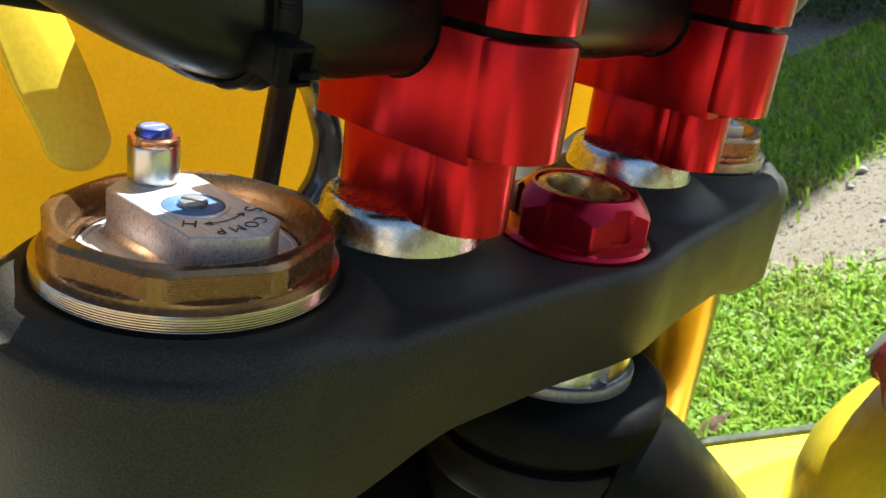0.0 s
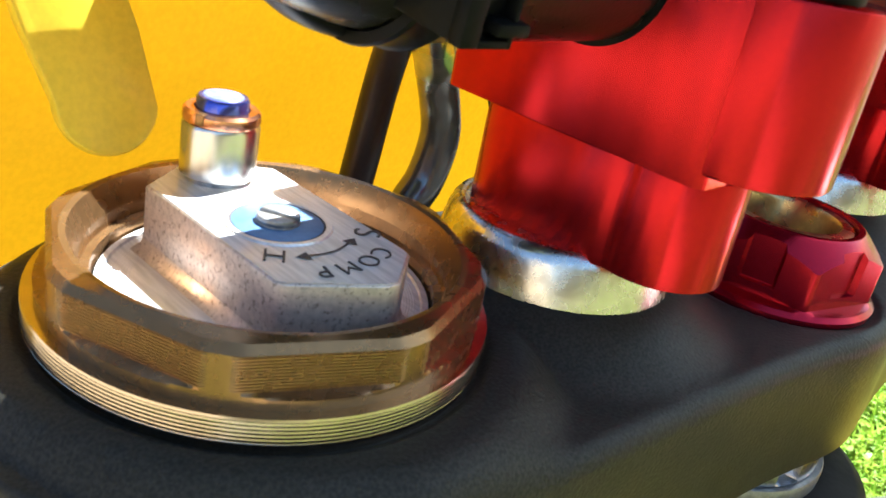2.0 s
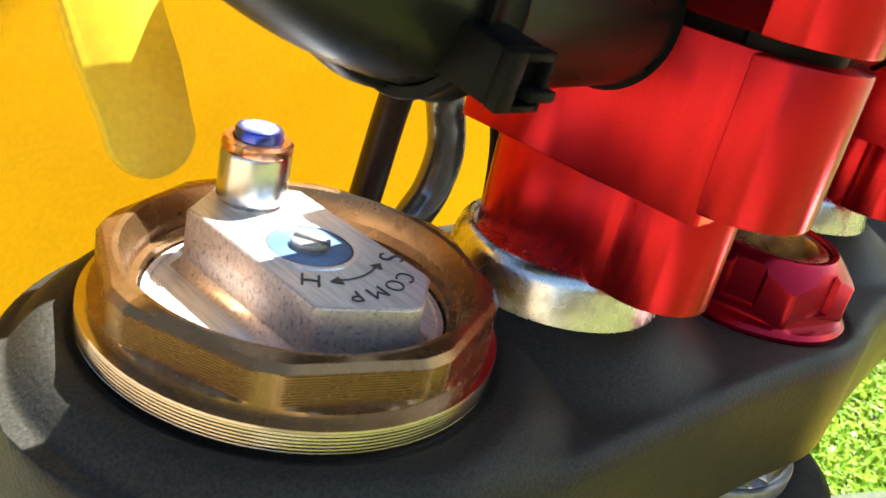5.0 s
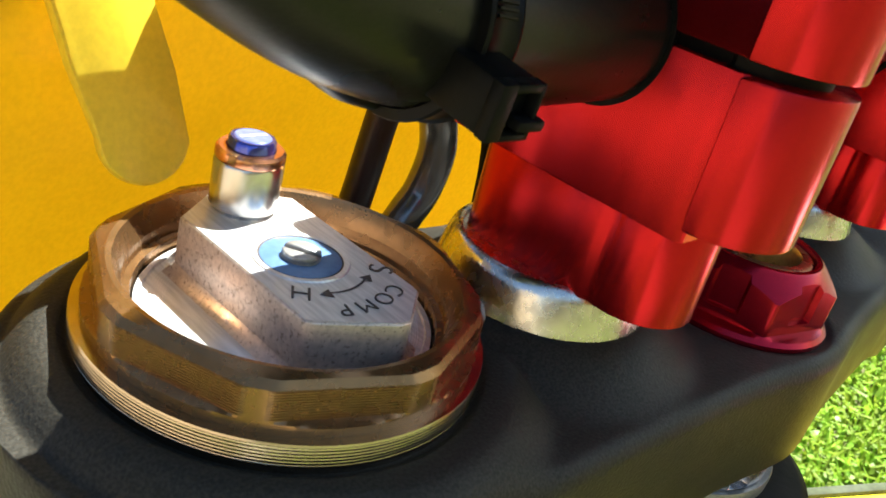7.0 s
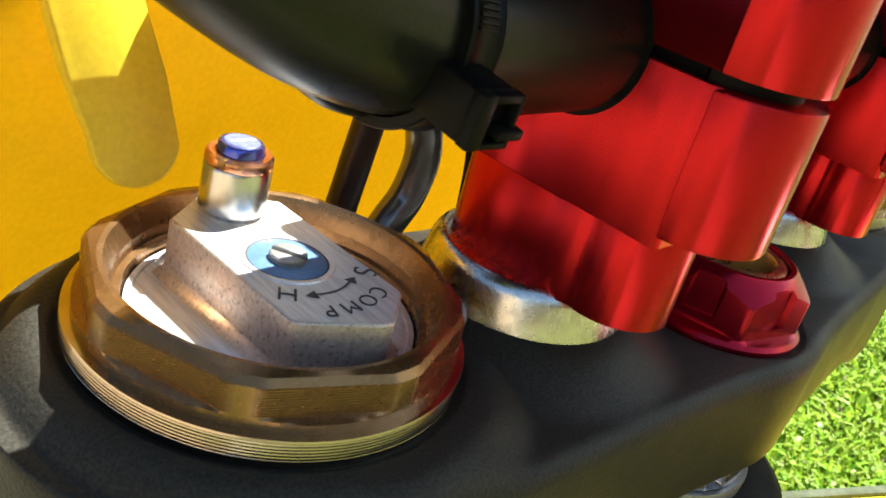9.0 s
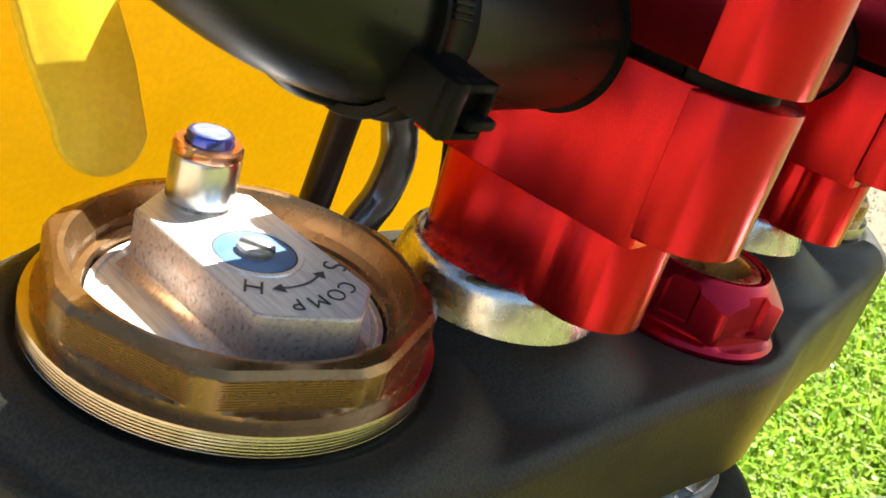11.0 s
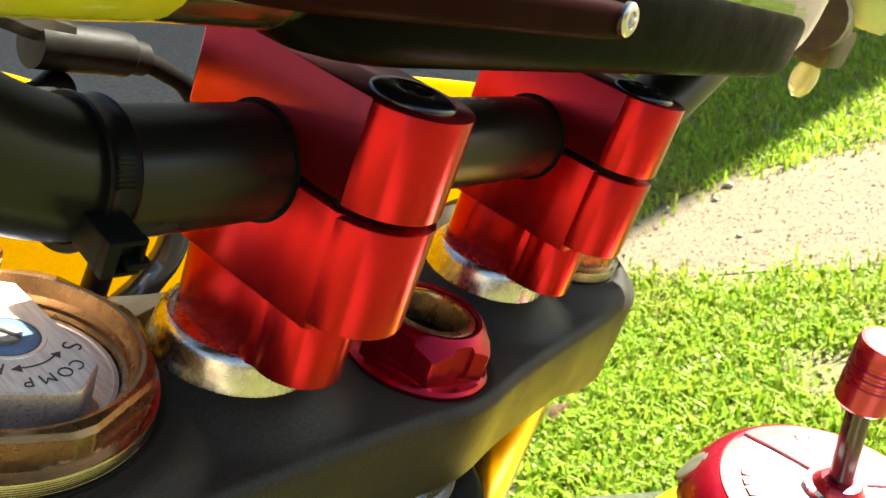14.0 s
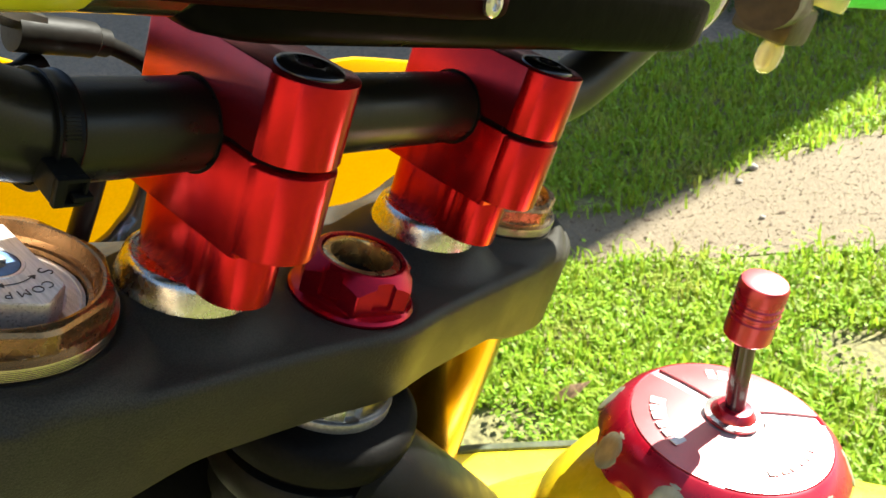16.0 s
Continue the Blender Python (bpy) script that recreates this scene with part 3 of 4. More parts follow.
# dark disc paints the shade inside the hollow stem
part("stem_bore_shade", lathe([(0, -3.0), (7.5, -3.0), (9.3, -2.0)], 48), M_RUBBER, NUT, "dark disc for the shade inside the steering stem")

# ---------------- handlebar ----------------
BAR_HALF = [(88, BAR_Y, BAR_Z), (98, BAR_Y, 48.2), (106, BAR_Y, 50.0), (114, 12.8, 53.0), (122, 13.0, 57.2), (132, 13.2, 63.0), (150, 14, 73), (180, 16, 88), (230, 20, 106), (300, 28, 116), (400, 40, 118)]
BAR_LINE = [(-x, y, z) for x, y, z in reversed(BAR_HALF)] + [(0, BAR_Y, BAR_Z)] + BAR_HALF
BAR = part("handlebar", tube(BAR_LINE, BAR_R, 48, 10), M_BAR, BIKE, "matt black tubular handlebar", smooth=60)
for i in range(6):
    part("print_mark", block(-14 + i * 5.0, -11.4 + i * 5.0, BAR_Y - 1.2, BAR_Y + 1.6, BAR_Z + 10.9, BAR_Z + 11.12, 0.0), M_PRINT, BAR, "pale print mark on the bar")

# ---------------- crossbar pad ----------------
def rounded_bar(x0, x1, yc, zc, hy, hz, power=3.0, taper=0.35, n=40, m=36):
    """A padded bar along x with soft ends."""
    bm = bmesh.new()
    rings = []
    for i in range(m + 1):
        s = i / m
        x = x0 + (x1 - x0) * s
        e = min(s, 1 - s) * (x1 - x0) / 30.0
        k = (1 - (1 - min(1.0, e)) ** 2.5) ** (1 / 2.5) * (1 - taper) + taper if e < 1 else 1.0
        ring = []
        for j in range(n):
            a = 2 * math.pi * j / n
            c, sn = math.cos(a), math.sin(a)
            ring.append(bm.verts.new((x * MM, (yc + hy * k * math.copysign(abs(c) ** (2 / power), c)) * MM, (zc + hz * k * math.copysign(abs(sn) ** (2 / power), sn)) * MM)))
        rings.append(ring)
    for a, b in zip(rings, rings[1:]):
        for j in range(n):
            bm.faces.new((a[j], a[(j + 1) % n], b[(j + 1) % n], b[j]))
    bm.faces.new(rings[0][::-1])
    bm.faces.new(rings[-1])
    bmesh.ops.recalc_face_normals(bm, faces=bm.faces)
    return bm


PAD = part("crossbar_pad", rounded_bar(-165, 160, 2, 106, 22, 27), M_GLOSS, BIKE, "glossy dark vinyl handlebar pad with a yellow end", smooth=60)
part("yellow_panel", rounded_bar(-166, -98, 2, 106, 22.4, 27.4, 3.0, 0.9), M_VINYL, PAD, "glossy yellow green vinyl panel", smooth=60)
part("pad_base", rounded_bar(-92, 140, 2, 89.6, 23.4, 12.4, 5.0, 0.6), M_PADBASE, PAD, "black underside of the pad")
part("pad_wing", rounded_bar(-14, 130, 28, 92, 14, 9, 4.0, 0.6), M_GLOSS, PAD, "glossy dark front edge of the pad", smooth=60)
STRAP = part("pad_strap", rounded_bar(-112, -3, -21, 91.3, 4, 3.9, 4.0, 0.6), M_STRAP, PAD, "dark red closing strap along the pad")
bm = lathe([(3.4, 0), (3.4, 1.0), (2.8, 1.5), (1.8, 1.5), (1.6, 0.6), (0, 0.6)], 32)
bmesh.ops.transform(bm, matrix=pose(-0.0125, -0.0248, 0.0925, 80, 0, 0), verts=bm.verts)
part("strap_screw", bm, M_STEEL, STRAP, "small steel screw in the strap")

# ---------------- cable tie round the bar ----------------
TIE = part("cable_tie", lathe([(11.25, -2.9), (12.5, -2.9), (12.7, -2.4), (12.3, -1.9), (12.3, 1.9), (12.7, 2.4), (12.5, 2.9), (11.25, 2.9)], 64, close=True), M_TIE, BIKE, "black nylon cable tie round the handlebar",
           Matrix.Translation((-98.3 * MM, BAR_Y * MM, (BAR_Z + 0.8) * MM)) @ pose(0, 0, 0, 0, 96, 0))
TIE_AT = TIE.matrix_basis.inverted() @ Matrix.Translation((-100.9 * MM, -3.0 * MM, 43.9 * MM)) @ pose(0, 0, 0, 7, 0, -4) @ Matrix.Scale(0.96, 4)
HEAD = part("tie_head", block(-3.4, 3.4, -1.4, 8.5, -3.6, 3.3, 0.6), M_PLASTIC, TIE, "square head of the cable tie", TIE_AT)
for x0, x1, z0, z1 in ((-3.4, -1.0, -3.6, 3.3), (2.7, 3.4, -3.6, 3.3), (-1.2, 2.9, 2.2, 3.3), (-1.2, 2.9, -3.6, -2.7)):
    part("head_rim", block(x0, x1, -3.2, -1.2, z0, z1, 0.3), M_PLASTIC, HEAD)
part("strap_end", block(0.4, 4.6, -3.9, -1.0, -2.2, -0.8, 0.4), M_PLASTIC, HEAD, "clipped end of the tie in its slot")
for i in range(7):
    tooth = block(12.2, 12.65, -0.2, 0.2, -1.6, 1.6, 0.06, 1)
    part("strap_tooth", tooth, M_TIE, TIE, "", Matrix.Rotation(radians(-126 + i * 3.6), 4, "Z"))
part("cable_guide", tube([(-112, 13, 41.5), (-106, 14, 38.4), (-97, 15, 36.4), (-86, 16, 36.2)], 2.6, 16, 8, 0.5), M_TIE, BIKE, "black cable sleeve under the bar")

# ---------------- cables in front of the clamp ----------------
part("cable", tube([(-60, 46, 37), (-54, 54, 30), (-51.5, 60, 16), (-55, 60, -8), (-61, 60, -45), (-66, 60, -140)], 3.4, 20, 10), M_CABLE, BIKE, "dark rubber cable running down behind the bar")
part("cable_sleeve", tube([(-80, 14, 40), (-60, 42, 32), (-43, 56, 20), (-37.5, 58, 11), (-35.8, 58, 4), (-37.6, 58, -4.5), (-42.2, 58, -11.5), (-56, 58, -34), (-60, 58, -120)], 4.1, 20, 10, 0.62), M_SHINY, BIKE, "glossy black cable sleeve with a bend")
part("cable_boot", tube([(-84, 54, 53.7), (-74, 54, 52.8), (-66, 54, 52.2), (-59, 54, 51.0)], lambda s: 4.9 - 0.4 * s - (0.9 if s > 0.82 else 0.0), 24, 8), M_BOOT, BIKE, "black rubber boot of a control cable")
# tube added out of sight to block sun from the tab's lower part
part("tab_shade_tube", tube([(-128, 48, 48), (-106, 49, 44.5), (-94, 49, 43.5), (-84, 50, 43.5), (-77, 54, 45)], 3.8, 20, 8), M_RUBBER, BIKE, "black tube added behind the bar to shade the tab")
part("control_cable", tube([(-61, 54, 51.4), (-53, 54, 48.5), (-45, 54, 43.8), (-30, 60, 28), (-12, 62, 0), (-8, 62, -60)], 2.3, 16, 10), M_RUBBER, BIKE, "thin black control cable")
part("cable_adjuster", tube([(-92, 54, 59.6), (-89, 54, 58.6), (-85, 53.6, 57.4), (-77, 53, 55.6)], 2.7, 6, 4), M_CHAMP, BIKE, "golden threaded cable adjuster")

# ---------------- number plate ----------------
def plate():
    bm = bmesh.new()
    nx, nz = 40, 24
    front, back = [], []
    for i in range(nx + 1):
        for k in range(nz + 1):
            x = -150 + 290 * i / nx
            top = 30 + 16 * sstep(-35, -100, x) + 11 * sstep(10, 55, x)
            z = -120 + (top + 120) * k / nz
            y = 80 - 0.0009 * (x + 5) ** 2 + 1.5 * math.sin(x / 37.0) - 0.23 * z
            front.append((x, y, z))
            back.append((x, y + 2.4, z))
    vf = [bm.verts.new(Vector(q) * MM) for q in front]
    vb = [bm.verts.new(Vector(q) * MM) for q in back]
    at = lambda i, k: i * (nz + 1) + k
    for i in range(nx):
        for k in range(nz):
            bm.faces.new((vf[at(i, k)], vf[at(i + 1, k)], vf[at(i + 1, k + 1)], vf[at(i, k + 1)]))
            bm.faces.new((vb[at(i, k)], vb[at(i, k + 1)], vb[at(i + 1, k + 1)], vb[at(i + 1, k)]))
    edge = [at(i, 0) for i in range(nx + 1)] + [at(nx, k) for k in range(1, nz + 1)] + [at(i, nz) for i in range(nx - 1, -1, -1)] + [at(0, k) for k in range(nz - 1, 0, -1)]
    for a, b in zip(edge, edge[1:] + edge[:1]):
        bm.faces.new((vf[a], vf[b], vb[b], vb[a]))
    bmesh.ops.recalc_face_normals(bm, faces=bm.faces)
    return bm


PLATE = part("number_plate", plate(), M_YELLOW, BIKE, "yellow plastic number plate seen from behind", smooth=60)
tab = prism(arc(-109.0, 17.8, 7.0, 178, 350, 20) + [(-103.6, 27), (-110.2, 52), (-115, 75), (-129, 75), (-123, 46), (-119.2, 28)], -1.2, 1.2, 0.6)
bmesh.ops.transform(tab, matrix=pose(0, 0.050, 0.018, -19, 0, 0) @ pose(0, 0, -0.018, 90, 0, 0), verts=tab.verts)
part("plate_tab", tab, M_TAB, PLATE, "pale yellow rounded plastic tab")

# ---------------- steering head below the clamp ----------------
HEADSTOCK = part("steering_head", lathe([(0, -60), (28, -60), (29.5, -66), (29.5, -84), (26, -90), (26, -240), (0, -240)], 64), M_RUBBER, BIKE, "dark painted steering head of the frame")
part("lock_nut", radial([(const(14), -32.5), (const(21.0), -32.5), (const(21.5), -33.2), (lambda a: 21.5 - 2.2 * (1 - sstep(0.1, 0.13, abs((a - 0.436) % (math.pi / 2) - math.pi / 4))), -34), (lambda a: 21.5 - 2.2 * (1 - sstep(0.1, 0.13, abs((a - 0.436) % (math.pi / 2) - math.pi / 4))), -40), (const(21.5), -40.5), (const(14), -41)]), M_STEEL, HEADSTOCK, "notched silver steering lock nut")
part("washer", lathe([(14, -40.8), (22.6, -40.8), (22.9, -41.4), (22.8, -43.9), (14, -44)], 64), M_LOCKNUT, HEADSTOCK, "dull silver washer")
part("dust_seal", lathe([(16, -43.8), (30, -44.2), (32.8, -46), (33.5, -50), (32.5, -57), (28, -61), (16, -61)], 64), M_RUBBER, HEADSTOCK, "black rubber dust seal", smooth=60)
part("bearing_cup", lathe([(20, -61), (31.5, -61.5), (32.5, -63), (32.5, -71), (31, -73), (20, -73)], 64), M_BOOT, HEADSTOCK, "dull dark bearing cup under the seal")
part("stem", lathe([(13, 0), (13, -62)], 40), M_STEEL, HEADSTOCK)
part("frame_gusset", tube([(0, -10, -66), (22, -20, -82), (117, -28, -162), (260, -60, -290)], 24, 24, 8), M_PLASTIC, BIKE, "dark frame spar behind the steering head")

part("harness_wrap", tube([(-85, 46, -86), (-40, 44, -96), (0, 44, -100), (50, 46, -104)], lambda s: 24 + 3 * math.sin(9 * s), 28, 8), M_RUBBER, BIKE, "black taped wiring harness in front of the steering head", smooth=60)

# ---------------- fuel tank and cap ----------------
REAR = Vector((0.80, -0.60, 0.0))
SIDE = Vector((0.60, 0.80, 0.0))


def tank():
    bm = bmesh.new()
    stations = [(52, 30, -150), (64, 46, -132), (84, 58, -122), (110, 70, -115), (150, 80, -109), (220, 90, -106), (330, 90, -108), (430, 66, -112), (470, 30, -140)]
    line = smooth_line(stations, 6)
    rings = []
    n = 48
    for q in line:
        s, w, top = q
        ring = []
        for j in range(n):
            a = 2 * math.pi * j / n
            c, sn = math.cos(a), math.sin(a)
            y = w * math.copysign(abs(c) ** 0.62, c)
            z = (top - 62) + 62 * math.copysign(abs(sn) ** 0.62, sn)
            p = REAR * s + SIDE * y + Vector((0, 0, z))
            ring.append(bm.verts.new(p * MM))
        rings.append(ring)
    for a, b in zip(rings, rings[1:]):
        for j in range(n):
            bm.faces.new((a[j], a[(j + 1) % n], b[(j + 1) % n], b[j]))
    bm.faces.new(rings[0][::-1])
    bm.faces.new(rings[-1])
    bmesh.ops.recalc_face_normals(bm, faces=bm.faces)
    return bm


TANK = part("fuel_tank", tank(), M_TANK, BIKE, "glossy yellow plastic fuel tank", smooth=60)
AXIS = Vector((-0.17, 0.13, 0.975)).normalized()
GC = Matrix.Translation(Vector((94.0, -99.5, -19.0)) * MM) @ Vector((0, 0, 1)).rotation_difference(AXIS).to_matrix().to_4x4() @ Matrix.Scale(0.885, 4)


def lobes(r, d):
    return lambda a: r - d * (0.5 + 0.5 * math.cos(9 * a)) ** 3


def dome(r):
    return -r * r / 420.0


GASCAP = part("fuel_cap", radial([(const(35), dome(35) - 3)] + [(const(38.8), dome(38.8) - 0.6), (const(40), dome(40) - 0.8), (const(44), -8.5), (const(47.4), -13.5), (lobes(49.6, 1.5), -18.5), (lobes(49.6, 4.5), -23.5), (lobes(46, 4.5), -25), (const(38), -25.5)], 180),
              M_CAPRED, BIKE, "red anodized fuel cap with scalloped rim, sunlit", GC, smooth=35)
part("crown", radial([(const(0.01), -1.4)] + [(const(r), dome(r) - 1.4) for r in (9, 18, 27, 34, 38.8)], 120), M_MILLED, GASCAP, "bright bare metal crown under the red segments")


def cap_segment(a0, a1, r0=12.5, r1=38.2, thick=1.2, gap=2.9):
    """A raised segment that follows the crown of the cap, with straight sides along the grooves."""
    bm = bmesh.new()
    na, nr = 26, 8
    rows = []
    for i in range(na + 3):
        row = []
        for k in range(nr + 3):
            rim = i in (0, na + 2) or k in (0, nr + 2)
            s = min(1.0, max(0.0, (i - 1) / na))
            r = r0 + (r1 - r0) * min(1.0, max(0.0, (k - 1) / nr))
            cut = math.degrees(math.asin(gap / r))
            t = radians(a0 + cut + (a1 - a0 - 2 * cut) * s)
            row.append(bm.verts.new((r * math.cos(t) * MM, r * math.sin(t) * MM, (dome(r) - 1.4 + (0.0 if rim else thick)) * MM)))
        rows.append(row)
    for p, q in zip(rows, rows[1:]):
        for k in range(nr + 2):
            bm.faces.new((p[k], q[k], q[k + 1], p[k + 1]))
    bmesh.ops.recalc_face_normals(bm, faces=bm.faces)
    if sum(f.normal.z for f in bm.faces) < 0:
        bmesh.ops.reverse_faces(bm, faces=bm.faces)
    return bm


part("tank_panel", prism([(78, 22), (92, 15.5), (131, -1), (180, -25.5), (262, -67), (258, -112), (150, -76), (84, -30)], -175, -128, 2.0), M_TANK, TANK, "yellow front edge of the tank")
part("tank_seal", prism([(74, 26), (92, 19.5), (132, 2.5), (182, -22), (266, -64), (262.5, -67.6), (180.4, -26.2), (131.2, -1.8), (92, 14.8), (78, 21)], -133, -126.6, 0.8), M_SEAL, TANK, "grey green strip along the tank edge")
part("filler_neck", lathe([(40.5, -20), (42, -33), (50, -39), (60, -49), (68, -63), (73.5, -82), (77, -105), (78, -125), (0, -125)], 64), M_TANK, GASCAP, "yellow ribbed filler neck")
for i in range(9):
    a = 2 * math.pi * (i + 0.5) / 9
    bm = bmesh.new()
    bmesh.ops.create_uvsphere(bm, u_segments=20, v_segments=10, radius=1.0)
    bmesh.ops.transform(bm, matrix=Matrix.Translation((47.2 * math.cos(a) * MM, 47.2 * math.sin(a) * MM, -14.6 * MM)) @ Matrix.Rotation(a, 4, "Z") @ Matrix.Rotation(radians(58), 4, "Y") @ Matrix.Diagonal((8.6 * MM, 7.2 * MM, 0.9 * MM, 1)), verts=bm.verts)
    part("rim_window", bm, M_WINDOW, GASCAP, "pale gold oval cut in the rim")
for a0 in (78, 198, 318):
    part("cap_segment", cap_segment(a0, a0 + 120), M_CAPTOP, GASCAP, "raised red segment of the cap")
    for j in range(6):
        a = radians(a0 + 36 + j * 9.5)
        bm = block(-2.0 + 0.5 * (j % 2), 1.9, -4.2, 3.8 - 1.2 * (j % 3), dome(27) - 0.4, dome(27) + 0.0, 0.0)
        bmesh.ops.transform(bm, matrix=Matrix.Translation((27 * math.cos(a) * MM, 27 * math.sin(a) * MM, 0)) @ Matrix.Rotation(a + math.pi / 2, 4, "Z"), verts=bm.verts)
        part("print_mark", bm, M_PRINT, GASCAP, "white print mark")
part("vent_boss", lathe([(10.5, -1), (10.5, 0.8), (9.0, 1.0), (8.5, 0.6), (8.2, 2.0), (6.5, 4.2), (0, 5)], 48), M_CAPRED, GASCAP, "dark red vent boss with a silver rim")
part("boss_rim", lathe([(8.8, 0.0), (10.8, 0.0), (10.8, 1.0), (8.8, 1.2)], 48, close=True), M_STEEL, GASCAP, "silver rim")
part("vent_hose", tube([(0, 0, 2), (-0.5, 1.8, 19), (-1.2, 3.4, 38)], 4.0, 24, 6), M_HOSE, GASCAP, "short dark red vent hose")
VALVE_AT = pose(-0.0012, 0.0034, 0.0352, 3, -3, 0) @ pose(0, 0, -0.031)
part("vent_valve", lathe([(3.8, 31), (7.8, 31.4), (8.8, 32.6), (8.9, 41), (8.4, 41.6), (8.4, 42.4), (8.9, 43), (8.9, 44.2), (8.4, 44.8), (8.4, 45.6), (8.9, 46.2), (8.9, 47.4), (8.4, 48), (8.4, 48.8), (8.9, 49.4), (8.9, 54.4), (8.2, 55.8), (0, 56)], 48), M_CAPRED, GASCAP, "red anodized vent valve", VALVE_AT, smooth=30)

part("valve_top", lathe([(0, 56.3), (7.4, 56.2), (8.2, 55.7)], 48), M_CAPTOP, GASCAP, "flat turned end of the vent valve", VALVE_AT)

# ---------------- far lever perch ----------------
PERCH = part("lever_perch", tube([(352, 38, 92), (380, 42, 92), (402, 45, 90)], 19, 20, 5), M_PERCH, BIKE, "dark lever perch on the far end of the bar")
part("perch_body", block(384, 428, 26, 66, 66, 92, 5), M_PERCH, PERCH)
part("reservoir", lathe([(0, 94), (16, 94), (17, 97), (17, 118), (0, 120)], 32, 425, 30), M_AMBER, PERCH, "clear amber plastic housing")
part("lens", rounded_bar(402, 422, 41, 56, 8.5, 14, 2.2, 0.5), M_AMBER, PERCH, "clear amber drop shaped plastic piece", smooth=60)
part("grip", tube([(440, 30, 112), (520, 10, 120), (560, 0, 122)], 17, 24, 6), M_GREEN, BIKE, "green hand guard beyond the perch")


# ---------------- ground ----------------
def sheet(name, pts, z, mat, label, thick=0.0):
    bm = bmesh.new()
    f = bm.faces.new([bm.verts.new((x, y, z)) for x, y in pts])
    if thick:
        r = bmesh.ops.extrude_face_region(bm, geom=[f])
        for v in r["geom"]:
            if isinstance(v, bmesh.types.BMVert):
                v.co.z -= thick
    bmesh.ops.recalc_face_normals(bm, faces=bm.faces)
    me = bpy.data.meshes.new(name)
    bm.to_mesh(me)
    bm.free()
    me.materials.append(mat)
    return tagged(new(name, me), label, kind="structure")


sheet("ground", [(-400, -400), (400, -400), (400, 400), (-400, 400)], 0.0, M_SOIL, "earth under a sunlit lawn", 0.2)
LOWER = [(1.35, 2.6), (1.75, 1.9), (2.1, 1.24), (2.29, 0.92), (2.52, 0.64), (2.74, 0.28), (3.1, -0.4), (4.0, -2.2), (6.0, -6.0)]
UPPER = [(9.0, -4.0), (7.0, -1.3), (5.5, -0.1), (4.3, 0.56), (3.91, 0.70), (3.28, 1.05), (2.85, 1.17), (2.58, 1.27), (2.3, 1.75), (1.9, 2.9)]
GRAVEL = LOWER + UPPER
sheet("gravel_path", GRAVEL, 0.005, M_GRAVELBED, "pale gravel path crossing the lawn", 0.05)
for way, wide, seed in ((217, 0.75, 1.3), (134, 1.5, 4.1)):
    # unseen pale ground strips added behind the camera to brighten reflections, with wavering edges
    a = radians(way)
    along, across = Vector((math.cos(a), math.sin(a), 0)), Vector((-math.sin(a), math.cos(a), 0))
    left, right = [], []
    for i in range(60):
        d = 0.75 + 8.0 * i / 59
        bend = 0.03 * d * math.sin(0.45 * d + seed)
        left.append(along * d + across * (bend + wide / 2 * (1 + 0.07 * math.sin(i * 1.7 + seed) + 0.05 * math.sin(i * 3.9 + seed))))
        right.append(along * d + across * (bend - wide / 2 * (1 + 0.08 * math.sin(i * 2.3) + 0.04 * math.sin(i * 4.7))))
    sheet("reflector_strip", [(p.x, p.y) for p in right + left[::-1]], 0.012, M_REFLECTOR, "pale ground strip added out of view to brighten reflections", 0.05)
ROAD = [(5.4, 2.0), (60, -14), (60, 60), (-20, 60), (-2.0, 6.0), (3.0, 3.9)]
sheet("road", ROAD, 0.008, M_ASPHALT, "grey asphalt beyond the grass", 0.05)


def inside(px, py, poly):
    hit = np.zeros(len(px), bool)
    for (x0, y0), (x1, y1) in zip(poly, poly[1:] + poly[:1]):
        if y0 != y1:
            cross = ((y0 > py) != (y1 > py)) & (px < (x1 - x0) * (py - y0) / (y1 - y0) + x0)
            hit ^= cross
    return hit


def scatter(n, rng, near, far, a0, a1):
    d = near + (far - near) * rng.random(n) ** 1.35
    a = np.radians(a0 + (a1 - a0) * rng.random(n))
    return d * np.cos(a), d * np.sin(a), d


def stuff(name, verts, faces, mat, label, category):
    me = bpy.data.meshes.new(name)
    me.from_pydata(verts.tolist(), [], faces.tolist())
    me.materials.append(mat)
    return tagged(new(name, me), label, category, kind="stuff")


rng = np.random.default_rng(5)
px, py, dist = scatter(150000, rng, 0.5, 9.5, -20, 80)
qx, qy, qd = scatter(45000, rng, 0.3, 5.0, 80, 340)
px, py, dist = np.concatenate([px, qx]), np.concatenate([py, qy]), np.concatenate([dist, qd])
ok = ~inside(px + rng.normal(0, 0.06, len(px)), py + rng.normal(0, 0.06, len(px)), GRAVEL) & ~inside(px, py, ROAD)
patch = np.array([noise.noise((x * 2.1, y * 2.1, 0)) for x, y in zip(px, py)])
ok &= patch > np.where(dist < 2.3, -0.25, -0.45)
px, py, dist = px[ok], py[ok], dist[ok]
n = len(px)
h = rng.uniform(0.024, 0.078, n) * (1 + 0.5 * (rng.random(n) < 0.08))
w = rng.uniform(0.0022, 0.005, n) * (0.8 + dist * 0.18)
ang = rng.uniform(0, 2 * np.pi, n)
lean = rng.uniform(0.2, 1.1, n)
dirx, diry = np.cos(ang), np.sin(ang)
sx, sy = -diry * w, dirx * w
z0 = np.zeros(n)
mx, my, mz = px + dirx * h * lean * 0.4, py + diry * h * lean * 0.4, h * 0.62
tx, ty, tz = px + dirx * h * lean, py + diry * h * lean, h * (1.05 - 0.35 * lean)
